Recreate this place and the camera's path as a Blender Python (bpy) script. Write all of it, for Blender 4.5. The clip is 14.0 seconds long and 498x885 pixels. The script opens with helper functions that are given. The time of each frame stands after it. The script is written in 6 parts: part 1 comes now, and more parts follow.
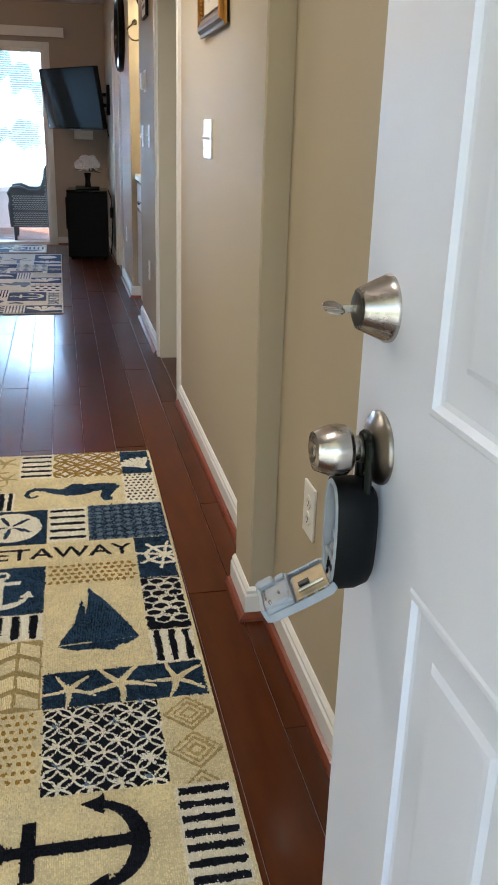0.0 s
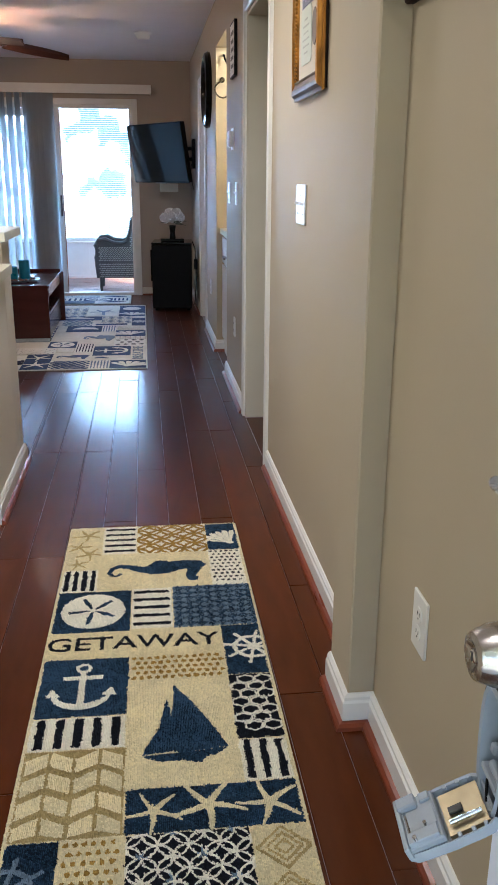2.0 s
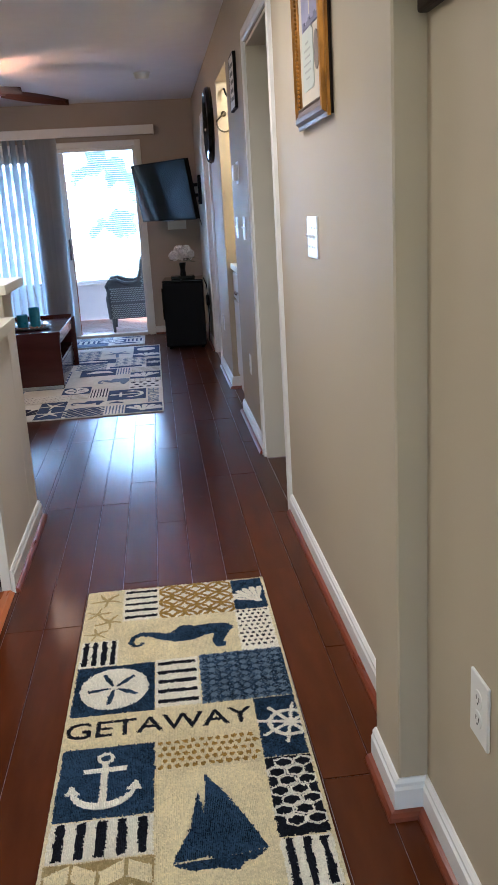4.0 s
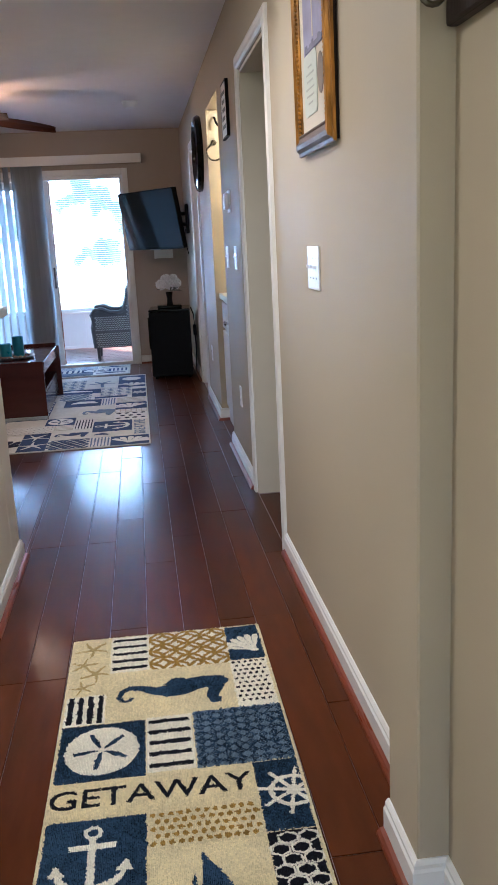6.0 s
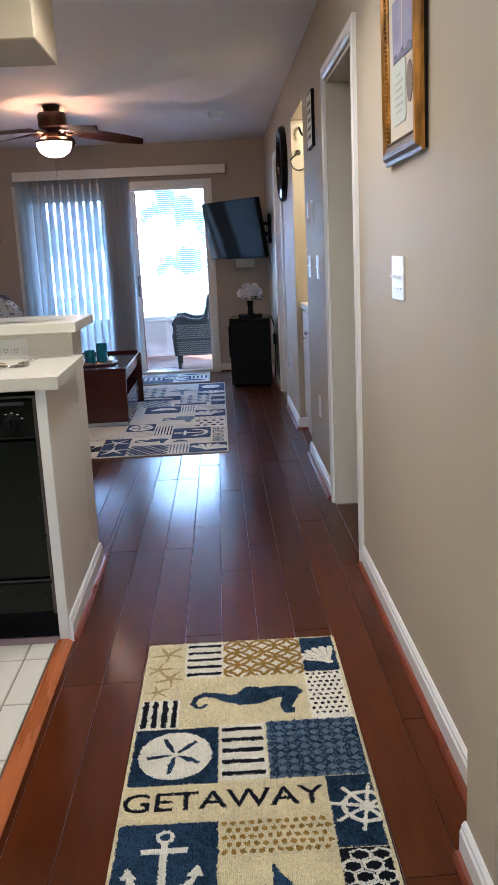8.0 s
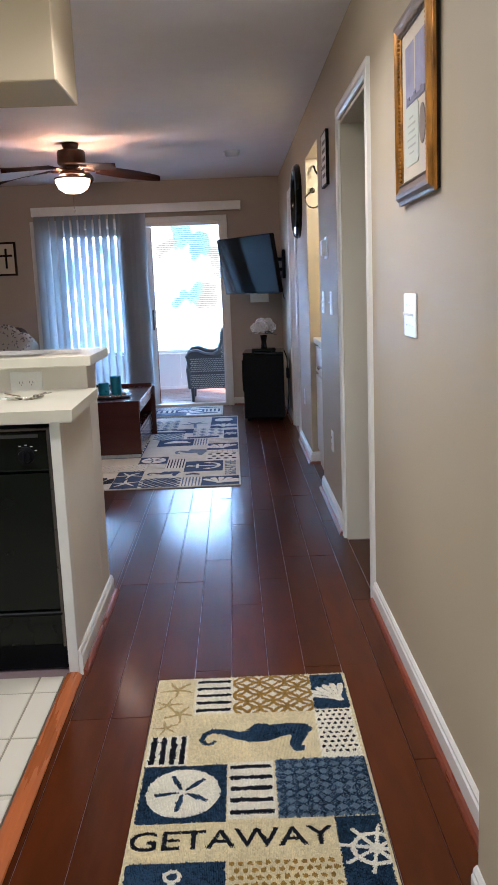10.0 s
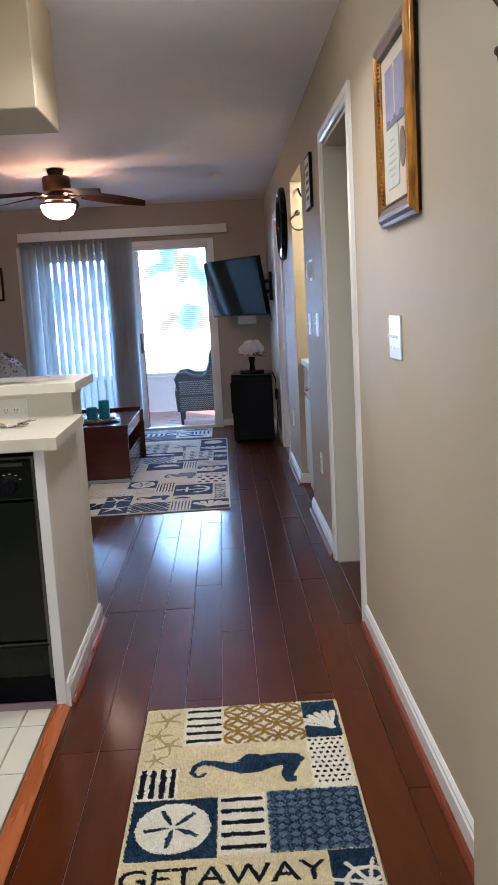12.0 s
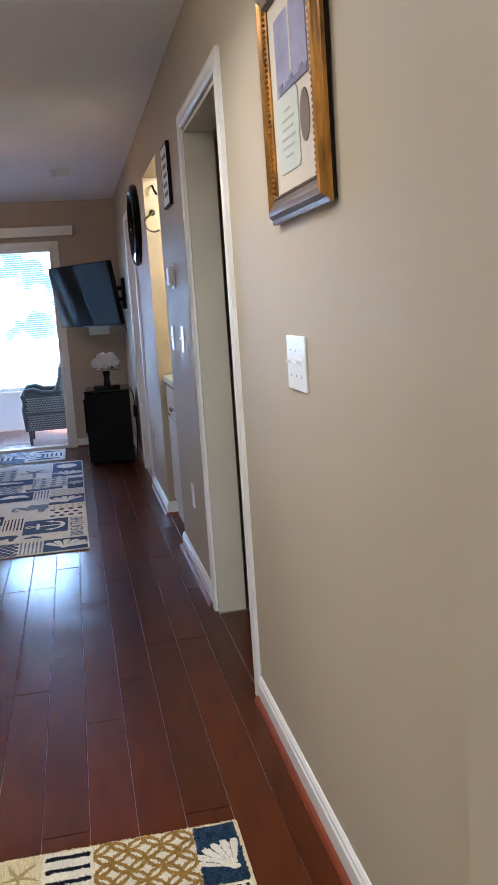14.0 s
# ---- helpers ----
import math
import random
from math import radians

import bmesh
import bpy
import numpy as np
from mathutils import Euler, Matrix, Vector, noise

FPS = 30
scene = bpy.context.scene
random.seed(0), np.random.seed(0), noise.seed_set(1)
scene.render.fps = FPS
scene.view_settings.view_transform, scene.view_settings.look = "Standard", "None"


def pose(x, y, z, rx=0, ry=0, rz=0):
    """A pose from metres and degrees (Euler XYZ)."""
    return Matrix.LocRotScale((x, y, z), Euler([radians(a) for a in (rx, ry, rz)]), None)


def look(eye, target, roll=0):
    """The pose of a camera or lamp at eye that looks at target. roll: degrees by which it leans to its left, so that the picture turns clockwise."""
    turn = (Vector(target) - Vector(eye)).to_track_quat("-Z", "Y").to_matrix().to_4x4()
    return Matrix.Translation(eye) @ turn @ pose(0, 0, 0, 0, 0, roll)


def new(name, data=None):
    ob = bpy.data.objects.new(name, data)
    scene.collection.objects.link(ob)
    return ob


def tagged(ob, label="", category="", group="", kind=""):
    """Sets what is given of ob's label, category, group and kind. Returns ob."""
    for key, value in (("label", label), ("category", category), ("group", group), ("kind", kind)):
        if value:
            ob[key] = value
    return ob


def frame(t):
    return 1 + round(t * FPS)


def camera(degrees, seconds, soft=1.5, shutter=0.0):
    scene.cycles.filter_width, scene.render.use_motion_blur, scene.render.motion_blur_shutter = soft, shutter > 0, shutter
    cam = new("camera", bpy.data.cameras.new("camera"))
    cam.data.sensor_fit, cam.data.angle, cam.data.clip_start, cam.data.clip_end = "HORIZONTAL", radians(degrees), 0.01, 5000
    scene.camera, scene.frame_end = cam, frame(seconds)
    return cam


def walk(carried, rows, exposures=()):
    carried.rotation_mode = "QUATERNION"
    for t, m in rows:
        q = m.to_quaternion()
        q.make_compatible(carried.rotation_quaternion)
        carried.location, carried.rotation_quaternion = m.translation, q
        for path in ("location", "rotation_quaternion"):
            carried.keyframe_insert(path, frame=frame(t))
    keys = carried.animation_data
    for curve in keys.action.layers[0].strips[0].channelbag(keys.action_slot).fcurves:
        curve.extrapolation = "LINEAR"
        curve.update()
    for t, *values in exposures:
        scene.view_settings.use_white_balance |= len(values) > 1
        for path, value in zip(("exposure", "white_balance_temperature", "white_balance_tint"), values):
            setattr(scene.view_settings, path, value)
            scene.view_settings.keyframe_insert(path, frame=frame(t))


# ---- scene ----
cam = camera(32.9, 14.0)
PATH = [
    (0, (-0.017, 0.11, 1.204), (0.393, 1.945, 0.521), 1.7),
    (0.5, (-0.011, 0.113, 1.203), (0.284, 1.975, 0.535), 1.3),
    (1, (-0.101, 0.222, 1.186), (0.167, 2.101, 0.558), 1.5),
    (1.5, (-0.088, 0.301, 1.23), (0.158, 2.187, 0.61), 0.7),
    (2, (-0.034, 0.297, 1.275), (0.199, 2.191, 0.676), 0.4),
    (2.5, (-0.013, 0.311, 1.284), (0.214, 2.21, 0.699), -0.3),
    (3, (0.003, 0.343, 1.284), (0.188, 2.252, 0.716), -1.4),
    (3.2, (-0.005, 0.376, 1.271), (0.177, 2.287, 0.71), -2.3),
    (5.3, (-0.004, 0.609, 1.325), (0.194, 2.536, 0.829), -4.1),
    (5.5, (0.002, 0.619, 1.319), (0.278, 2.538, 0.826), -4.1),
    (6, (-0.033, 0.651, 1.288), (0.197, 2.581, 0.817), -2.8),
    (6.5, (-0.049, 0.668, 1.286), (0.092, 2.607, 0.817), -2.4),
    (7, (-0.054, 0.667, 1.285), (0.025, 2.611, 0.82), -2.7),
    (7.5, (-0.044, 0.659, 1.29), (0.026, 2.605, 0.834), -2.7),
    (8, (-0.041, 0.655, 1.289), (0.01, 2.605, 0.847), -2.7),
    (8.2, (-0.048, 0.663, 1.293), (0.0, 2.616, 0.865), -2.6),
    (10.5, (-0.036, 0.645, 1.295), (-0.014, 2.614, 0.946), -2.3),
    (11, (-0.032, 0.655, 1.292), (-0.009, 2.628, 0.962), -2.4),
    (11.5, (-0.028, 0.668, 1.29), (0.004, 2.642, 0.969), -2.6),
    (12, (-0.023, 0.672, 1.304), (0.025, 2.646, 0.987), -3.1),
    (12.5, (0.007, 0.737, 1.305), (0.06, 2.711, 0.988), -3.1),
    (13, (-0.018, 0.883, 1.293), (0.077, 2.854, 0.972), -3.5),
    (13.5, (-0.071, 1.102, 1.313), (0.278, 3.042, 0.976), -4.2),
    (14, (-0.016, 1.283, 1.338), (0.369, 3.218, 1.012), -3.8),
]
walk(cam, [(t, look(eye, target, roll)) for t, eye, target, roll in PATH], [(0.0, 2.72, 6450, 10), (0.6, 2.72, 6750, 10), (1.2, 2.72, 6650, 10), (2.2, 2.74, 5850, 12), (5.5, 2.74, 5750, 14), (14.0, 2.74, 5750, 14)])

# ---- world, sun, lamps ----
world = bpy.data.worlds.new("sky")
scene.world = world
world.use_nodes = True
wn = world.node_tree.nodes
sky = wn.new("ShaderNodeTexSky")
sky.sky_type, sky.sun_disc = "NISHITA", False
sky.sun_elevation, sky.sun_rotation = radians(52), radians(140)
world.node_tree.links.new(sky.outputs[0], wn["Background"].inputs[0])
wn["Background"].inputs[1].default_value = 0.12


def lamp(name, kind, m, energy, colour, size=0.1, size_y=None, spread=None):
    data = bpy.data.lights.new(name, kind)
    data.energy, data.color = energy, colour
    if kind == "AREA":
        data.shape, data.size, data.size_y = "RECTANGLE", size, size_y or size
        if spread:
            data.spread = radians(spread)
    elif kind == "SUN":
        data.angle = size
    else:
        data.shadow_soft_size = size
    ob = new(name, data)
    ob.matrix_world = m
    return ob


lamp("sun", "SUN", look((6, -8, 12), (0, 0, 0)), 4.0, (1, 0.95, 0.88), radians(0.5))
lamp("doorway_daylight", "AREA", look((-0.18, -0.10, 1.15), (0.05, 4, 1.0)), 0.22, (0.98, 0.96, 0.94), 0.85, 1.9)
lamp("fan_bulb", "POINT", pose(-1.25, 7.54, 2.13), 2.0, (1.0, 0.57, 0.35), 0.05)
lamp("kitchen_tube", "AREA", look((-1.35, 2.55, 2.40), (-1.35, 2.55, 0)), 4.6, (1.0, 0.93, 0.82), 1.2, 0.3)
# unseen lamp added to brighten the hall wall and floor
lamp("hall_bulb", "AREA", look((-0.18, 3.55, 2.285), (-0.18, 3.55, 0)), 2.1, (1.0, 0.93, 0.84), 0.22, None, 150)
lamp("entry_bulb", "AREA", look((0.03, 0.85, 2.285), (0.03, 0.85, 0)), 0.26, (1.0, 0.93, 0.84), 0.12, None, 160)
lamp("recess_bulb", "POINT", pose(0.95, 6.2, 2.2), 4.2, (1.0, 0.92, 0.78), 0.06)


# ---- materials ----
def mat(name, col, rough=0.5, metal=0.0, var=0.10, scale=12, bump=0.15, bscale=150, coat=0.0, stretch=(1, 1, 1), spec=0.5, rvar=0.08, rand=0.0, coords="Object", island=0.0):
    """A surface with two scales of variation in colour and gloss, and a fine relief."""
    m = bpy.data.materials.new(name)
    m.use_nodes = True
    n, l = m.node_tree.nodes, m.node_tree.links
    b = n["Principled BSDF"]
    tc, mp = n.new("ShaderNodeTexCoord"), n.new("ShaderNodeMapping")
    mp.inputs["Scale"].default_value = stretch
    info = n.new("ShaderNodeObjectInfo")
    shift = n.new("ShaderNodeVectorMath")
    shift.operation = "MULTIPLY_ADD"
    shift.inputs[1].default_value = (1, 1, 1)
    mul = n.new("ShaderNodeMath")
    mul.operation, mul.inputs[1].default_value = "MULTIPLY", 37.0
    l.new(info.outputs["Random"], mul.inputs[0])
    l.new(tc.outputs[coords], shift.inputs[0])
    l.new(mul.outputs[0], shift.inputs[2])
    l.new(shift.outputs[0], mp.inputs["Vector"])
    fine, broad = n.new("ShaderNodeTexNoise"), n.new("ShaderNodeTexNoise")
    fine.inputs["Scale"].default_value, broad.inputs["Scale"].default_value = scale, scale / 7
    fine.inputs["Detail"].default_value, broad.inputs["Detail"].default_value = 5, 3
    for t in (fine, broad):
        l.new(mp.outputs[0], t.inputs["Vector"])
    add = n.new("ShaderNodeMath")
    add.operation = "ADD"
    l.new(fine.outputs["Fac"], add.inputs[0])
    l.new(broad.outputs["Fac"], add.inputs[1])
    last = add
    if rand:
        more = n.new("ShaderNodeMath")
        more.operation, more.inputs[1].default_value = "MULTIPLY_ADD", rand
        l.new(info.outputs["Random"], more.inputs[0])
        l.new(add.outputs[0], more.inputs[2])
        last = more
    if island:
        geo, more = n.new("ShaderNodeNewGeometry"), n.new("ShaderNodeMath")
        more.operation, more.inputs[1].default_value = "MULTIPLY_ADD", island
        l.new(geo.outputs["Random Per Island"], more.inputs[0])
        l.new(last.outputs[0], more.inputs[2])
        off = n.new("ShaderNodeMath")
        off.operation, off.inputs[1].default_value = "SUBTRACT", island / 2
        l.new(more.outputs[0], off.inputs[0])
        last = off
    rng = n.new("ShaderNodeMapRange")
    rng.inputs["From Min"].default_value, rng.inputs["From Max"].default_value = 0.6, 1.4 + rand
    l.new(last.outputs[0], rng.inputs["Value"])
    mix = n.new("ShaderNodeMix")
    mix.data_type = "RGBA"
    mix.inputs["A"].default_value = (*[c * (1 - var) for c in col], 1)
    mix.inputs["B"].default_value = (*[min(1, c * (1 + var)) for c in col], 1)
    l.new(rng.outputs[0], mix.inputs["Factor"])
    l.new(mix.outputs["Result"], b.inputs["Base Color"])
    rr = n.new("ShaderNodeMapRange")
    rr.inputs["To Min"].default_value, rr.inputs["To Max"].default_value = max(0.02, rough - rvar), min(1, rough + rvar)
    l.new(fine.outputs["Fac"], rr.inputs["Value"])
    l.new(rr.outputs[0], b.inputs["Roughness"])
    b.inputs["Metallic"].default_value = metal
    b.inputs["Coat Weight"].default_value = coat
    b.inputs["Specular IOR Level"].default_value = spec
    if bump:
        grain, bp = n.new("ShaderNodeTexNoise"), n.new("ShaderNodeBump")
        grain.inputs["Scale"].default_value, grain.inputs["Detail"].default_value = bscale, 3
        bp.inputs["Strength"].default_value, bp.inputs["Distance"].default_value = bump, 0.002
        l.new(mp.outputs[0], grain.inputs["Vector"])
        l.new(grain.outputs["Fac"], bp.inputs["Height"])
        l.new(bp.outputs[0], b.inputs["Normal"])
    return m


def glow(name, col, strength):
    m = bpy.data.materials.new(name)
    m.use_nodes = True
    b = m.node_tree.nodes["Principled BSDF"]
    b.inputs["Base Color"].default_value = (*col, 1)
    b.inputs["Emission Color"].default_value = (*col, 1)
    b.inputs["Emission Strength"].default_value = strength
    return m


def glass(name, col=(1, 1, 1), rough=0.0):
    m = bpy.data.materials.new(name)
    m.use_nodes = True
    b = m.node_tree.nodes["Principled BSDF"]
    b.inputs["Base Color"].default_value = (*col, 1)
    b.inputs["Transmission Weight"].default_value, b.inputs["Roughness"].default_value, b.inputs["IOR"].default_value = 1, rough, 1.45
    return m


PAINT = mat("wall_paint", (0.46, 0.388, 0.272), 0.6, var=0.035, scale=3, bump=0.10, bscale=260)
# far wall tone, a little greyer and less yellow than wall_paint
TAUPE = mat("far_wall_taupe", (0.43, 0.362, 0.300), 0.6, var=0.035, scale=3, bump=0.10, bscale=260)
CEIL = mat("ceiling_texture", (0.86, 0.83, 0.85), 0.8, var=0.03, scale=8, bump=0.6, bscale=70)
TRIM = mat("trim_paint", (0.78, 0.77, 0.73), 0.35, var=0.04, scale=9, bump=0.05)
# hall doorway jamb: a duller beige than trim_paint
JAMB = mat("jamb_beige", (0.62, 0.57, 0.46), 0.5, var=0.04, scale=6, bump=0.05)
DOORW = mat("door_paint", (0.74, 0.79, 0.92), 0.38, var=0.03, scale=7, bump=0.08, bscale=320)
PLANK = mat("mahogany_plank", (0.070, 0.0160, 0.0036), 0.34, var=0.55, scale=22, bump=0.03, bscale=45, stretch=(1, 0.2, 1), rand=0.4, rvar=0.08, spec=0.03, coat=0.46)
PLANK.node_tree.nodes["Principled BSDF"].inputs["Coat Roughness"].default_value = 0.07
# the lacquer follows the hand-scraped wood
n, l = PLANK.node_tree.nodes, PLANK.node_tree.links
scrape, ramp, lac, geo = n.new("ShaderNodeTexNoise"), n.new("ShaderNodeMapRange"), n.new("ShaderNodeBump"), n.new("ShaderNodeTexCoord")
sq = n.new("ShaderNodeMapping")
sq.inputs["Scale"].default_value = (1.0, 0.3, 1)
scrape.inputs["Scale"].default_value, scrape.inputs["Detail"].default_value, scrape.inputs["Roughness"].default_value = 150, 4, 0.65
ramp.inputs["From Min"].default_value, ramp.inputs["From Max"].default_value = 0.40, 0.80
lac.inputs["Strength"].default_value, lac.inputs["Distance"].default_value = 0.12, 0.0016
l.new(geo.outputs["Object"], sq.inputs["Vector"]), l.new(sq.outputs[0], scrape.inputs["Vector"])
l.new(scrape.outputs["Fac"], ramp.inputs["Value"]), l.new(ramp.outputs[0], lac.inputs["Height"])
nick, edge, glint = n.new("ShaderNodeTexNoise"), n.new("ShaderNodeMapRange"), n.new("ShaderNodeBump")
nick.inputs["Scale"].default_value, nick.inputs["Detail"].default_value, nick.inputs["Roughness"].default_value = 210, 2, 0.5
edge.inputs["From Min"].default_value, edge.inputs["From Max"].default_value = 0.64, 0.72
glint.inputs["Strength"].default_value, glint.inputs["Distance"].default_value = 0.30, 0.0010
l.new(geo.outputs["Object"], nick.inputs["Vector"]), l.new(nick.outputs["Fac"], edge.inputs["Value"]), l.new(edge.outputs[0], glint.inputs["Height"])
l.new(lac.outputs[0], glint.inputs["Normal"]), l.new(glint.outputs[0], n["Principled BSDF"].inputs["Coat Normal"])
# base under the planks, pale to paint the gleam of their edges into the seams
SEAMGLEAM = mat("seam_gleam", (0.30, 0.22, 0.23), 0.5)
SHOE = mat("shoe_wood", (0.20, 0.045, 0.018), 0.3, var=0.3, scale=30, stretch=(1, 0.1, 1))
STRIP = mat("threshold_oak", (0.33, 0.095, 0.028), 0.28, var=0.5, scale=34, stretch=(1, 0.07, 1), bump=0.1, bscale=60)
TILE = mat("ceramic_tile", (0.62, 0.585, 0.49), 0.3, var=0.06, scale=6, rand=0.3, bump=0.05)
GROUT = mat("grout", (0.30, 0.27, 0.20), 0.9, var=0.2, scale=20)
LAMIN = mat("cream_laminate", (0.58, 0.55, 0.44), 0.35, var=0.03, scale=25, bump=0.04)
CABW = mat("cabinet_white", (0.70, 0.68, 0.62), 0.45, var=0.04, scale=9)
BLACKG = mat("black_gloss", (0.005, 0.007, 0.0055), 0.10, var=0.2, scale=5, bump=0.0, spec=0.2)
BLACKM = mat("black_satin", (0.005, 0.005, 0.006), 0.4, var=0.2, scale=20, bump=0.05, spec=0.08)
RUBBER = mat("black_rubber", (0.005, 0.006, 0.007), 0.5, var=0.2, scale=60, bump=0.2, bscale=500, spec=0.12)
CASTG = mat("grey_casting", (0.30, 0.335, 0.38), 0.42, var=0.10, scale=40, bump=0.15, bscale=300)
BRASSY = mat("brass_plate", (0.36, 0.29, 0.18), 0.35, metal=0.7, var=0.2, scale=50)
NICKEL = mat("brushed_nickel", (0.46, 0.43, 0.40), 0.26, metal=1.0, var=0.08, scale=90, stretch=(0.05, 1, 1), bump=0.06, bscale=300)
NICKELD = mat("dark_nickel", (0.12, 0.105, 0.095), 0.3, metal=1.0, var=0.1, scale=60)
CHROME = mat("chrome", (0.6, 0.6, 0.6), 0.12, metal=1.0, var=0.05)
PLATE = mat("switch_plastic", (0.78, 0.77, 0.72), 0.3, var=0.02, bump=0.0)
DETW = mat("detector_plastic", (0.90, 0.89, 0.88), 0.4, var=0.02, bump=0.0)
SLOT = mat("slot_dark", (0.03, 0.03, 0.03), 0.6)
GOLD = mat("gilt_frame", (0.44, 0.195, 0.026), 0.34, metal=0.5, var=1.0, scale=28, bump=0.6, bscale=120, stretch=(1, 1, 0.35))
PEWTER = mat("pewter_edge", (0.20, 0.16, 0.135), 0.42, metal=0.4, var=0.3, scale=40, bump=0.2)
DARKW = mat("dark_wood", (0.016, 0.008, 0.006), 0.45, spec=0.15, var=0.3, scale=30, stretch=(1, 1, 0.1))
MATB = mat("mat_board", (0.60, 0.53, 0.42), 0.7, var=0.04, scale=20)
PRINTD = mat("print_dark", (0.15, 0.15, 0.21), 0.6, var=0.4, scale=40, bump=0)
PRINTB = mat("print_ink", (0.26, 0.25, 0.36), 0.6, var=0.6, scale=9, bump=0)
PRINTG = mat("print_paper", (0.52, 0.55, 0.48), 0.6, var=0.06, scale=20, bump=0)
CAPT = mat("faded_ink", (0.38, 0.40, 0.35), 0.6, bump=0)
HOOKM = mat("hook_bronze", (0.09, 0.075, 0.05), 0.35, metal=0.8, var=0.4, scale=60)
ROSE = mat("rose_nickel", (0.27, 0.245, 0.22), 0.32, metal=1.0, var=0.15, scale=60)
CYL = mat("cylinder_dark", (0.05, 0.045, 0.04), 0.45, metal=0.3, var=0.15)
INK = mat("grey_ink", (0.18, 0.18, 0.16), 0.6, bump=0)
TABLEW = mat("cherry_table", (0.050, 0.010, 0.008), 0.2, var=0.4, scale=14, stretch=(0.15, 1, 1), coat=0.2)
FANB = mat("fan_bronze", (0.05, 0.024, 0.014), 0.35, metal=0.6, var=0.2)
BLADE = mat("fan_blade", (0.055, 0.020, 0.012), 0.6, spec=0.15, var=0.4, scale=30, stretch=(0.2, 1, 1), bump=0.4, bscale=60)
GLOBE = glow("lit_globe", (1.0, 0.70, 0.48), 3.0)
DIFFUSER = glow("lit_diffuser", (1.0, 0.90, 0.78), 1.2)
SCREEN = mat("tv_screen", (0.003, 0.008, 0.009), 0.07, var=0.1, bump=0.0, spec=0.5)
WICKER = mat("grey_wicker", (0.055, 0.065, 0.072), 0.55, var=0.3, scale=60)
WICKERL = mat("pale_wicker", (0.32, 0.34, 0.34), 0.5, var=0.3, scale=60)
SLAT = mat("blind_slat", (0.72, 0.73, 0.76), 0.55, var=0.05, scale=10)
nt = SLAT.node_tree
tl, mxs = nt.nodes.new("ShaderNodeBsdfTranslucent"), nt.nodes.new("ShaderNodeMixShader")
tl.inputs["Color"].default_value, mxs.inputs[0].default_value = (0.50, 0.58, 0.60, 1), 0.38
nt.links.new(nt.nodes["Principled BSDF"].outputs[0], mxs.inputs[1])
nt.links.new(tl.outputs[0], mxs.inputs[2])
nt.links.new(mxs.outputs[0], nt.nodes["Material Output"].inputs["Surface"])
SLATM = mat("mini_blind", (0.75, 0.78, 0.80), 0.5, var=0.03)
PETAL = mat("white_petal", (0.82, 0.80, 0.80), 0.6, var=0.08, scale=40)
LEAF = mat("dark_leaf", (0.03, 0.045, 0.025), 0.5, var=0.3, scale=40)
TEAL = mat("teal_candle", (0.015, 0.20, 0.30), 0.3, var=0.3, scale=20)
TRAY = mat("tray_metal", (0.20, 0.26, 0.30), 0.3, metal=0.4, var=0.2)
PEBBLE = mat("brown_pebble", (0.14, 0.08, 0.06), 0.6, var=0.5, scale=60)
SOFA = mat("brown_upholstery", (0.05, 0.035, 0.03), 0.8, var=0.2, scale=60)
THROW = mat("throw_cloth", (0.62, 0.60, 0.56), 0.9, var=0.08, scale=60, bump=0.4)
THROWD = mat("throw_print", (0.20, 0.20, 0.22), 0.9, var=0.2, scale=60)
PAPER = mat("paper", (0.80, 0.78, 0.74), 0.6, var=0.03)
# soffit tone, slightly darker and yellower than wall_paint
SOFFIT = mat("soffit_beige", (0.42, 0.345, 0.225), 0.6, var=0.03, scale=4, bump=0.08, bscale=260)
KNEE = mat("cream_paint", (0.70, 0.65, 0.56), 0.5, var=0.03, scale=5, bump=0.06)
# recess walls: part of the warm lamplight is put into this lighter cream
LAMPCREAM = mat("lamplit_cream", (0.70, 0.63, 0.47), 0.6, var=0.03, scale=5)
EXTW = mat("outdoor_concrete", (0.42, 0.41, 0.39), 0.8, var=0.2, scale=4)
LAWN = mat("lawn", (0.09, 0.13, 0.05), 0.9, var=0.4, scale=3)
SUNFL = mat("sunroom_plank", (0.20, 0.095, 0.07), 0.3, var=0.35, scale=14, stretch=(0.12, 1, 1), rand=0.6)
FURWH = mat("painted_panel", (0.66, 0.68, 0.70), 0.5, var=0.03)
CLEAR = glass("clear_glass")
# rug yarns
CREAM = mat("cream_yarn", (0.77, 0.68, 0.45), 0.95, var=0.20, scale=90, bump=0.4, bscale=380, spec=0.1, island=0.7)
TAN = mat("tan_yarn", (0.46, 0.355, 0.17), 0.95, var=0.25, scale=90, bump=0.4, bscale=380, spec=0.1, island=0.7)
NAVY = mat("navy_yarn", (0.026, 0.055, 0.100), 0.95, var=0.75, scale=45, bump=0.4, bscale=380, spec=0.1, island=0.7)
BLUE = mat("denim_yarn", (0.17, 0.235, 0.31), 0.95, var=0.35, scale=80, bump=0.4, bscale=380, spec=0.1, island=0.7)
INKY = mat("black_yarn", (0.013, 0.015, 0.022), 0.95, var=0.4, scale=80, bump=0.4, bscale=380, spec=0.1, island=0.7)
GOLDY = mat("gold_yarn", (0.36, 0.22, 0.055), 0.95, var=0.3, scale=80, bump=0.4, bscale=380, spec=0.1, island=0.7)
WHITEY = mat("ivory_yarn", (0.84, 0.80, 0.68), 0.95, var=0.15, scale=90, bump=0.4, bscale=380, spec=0.1, island=0.7)
YARNS = [CREAM, TAN, NAVY, BLUE, INKY, GOLDY, WHITEY]
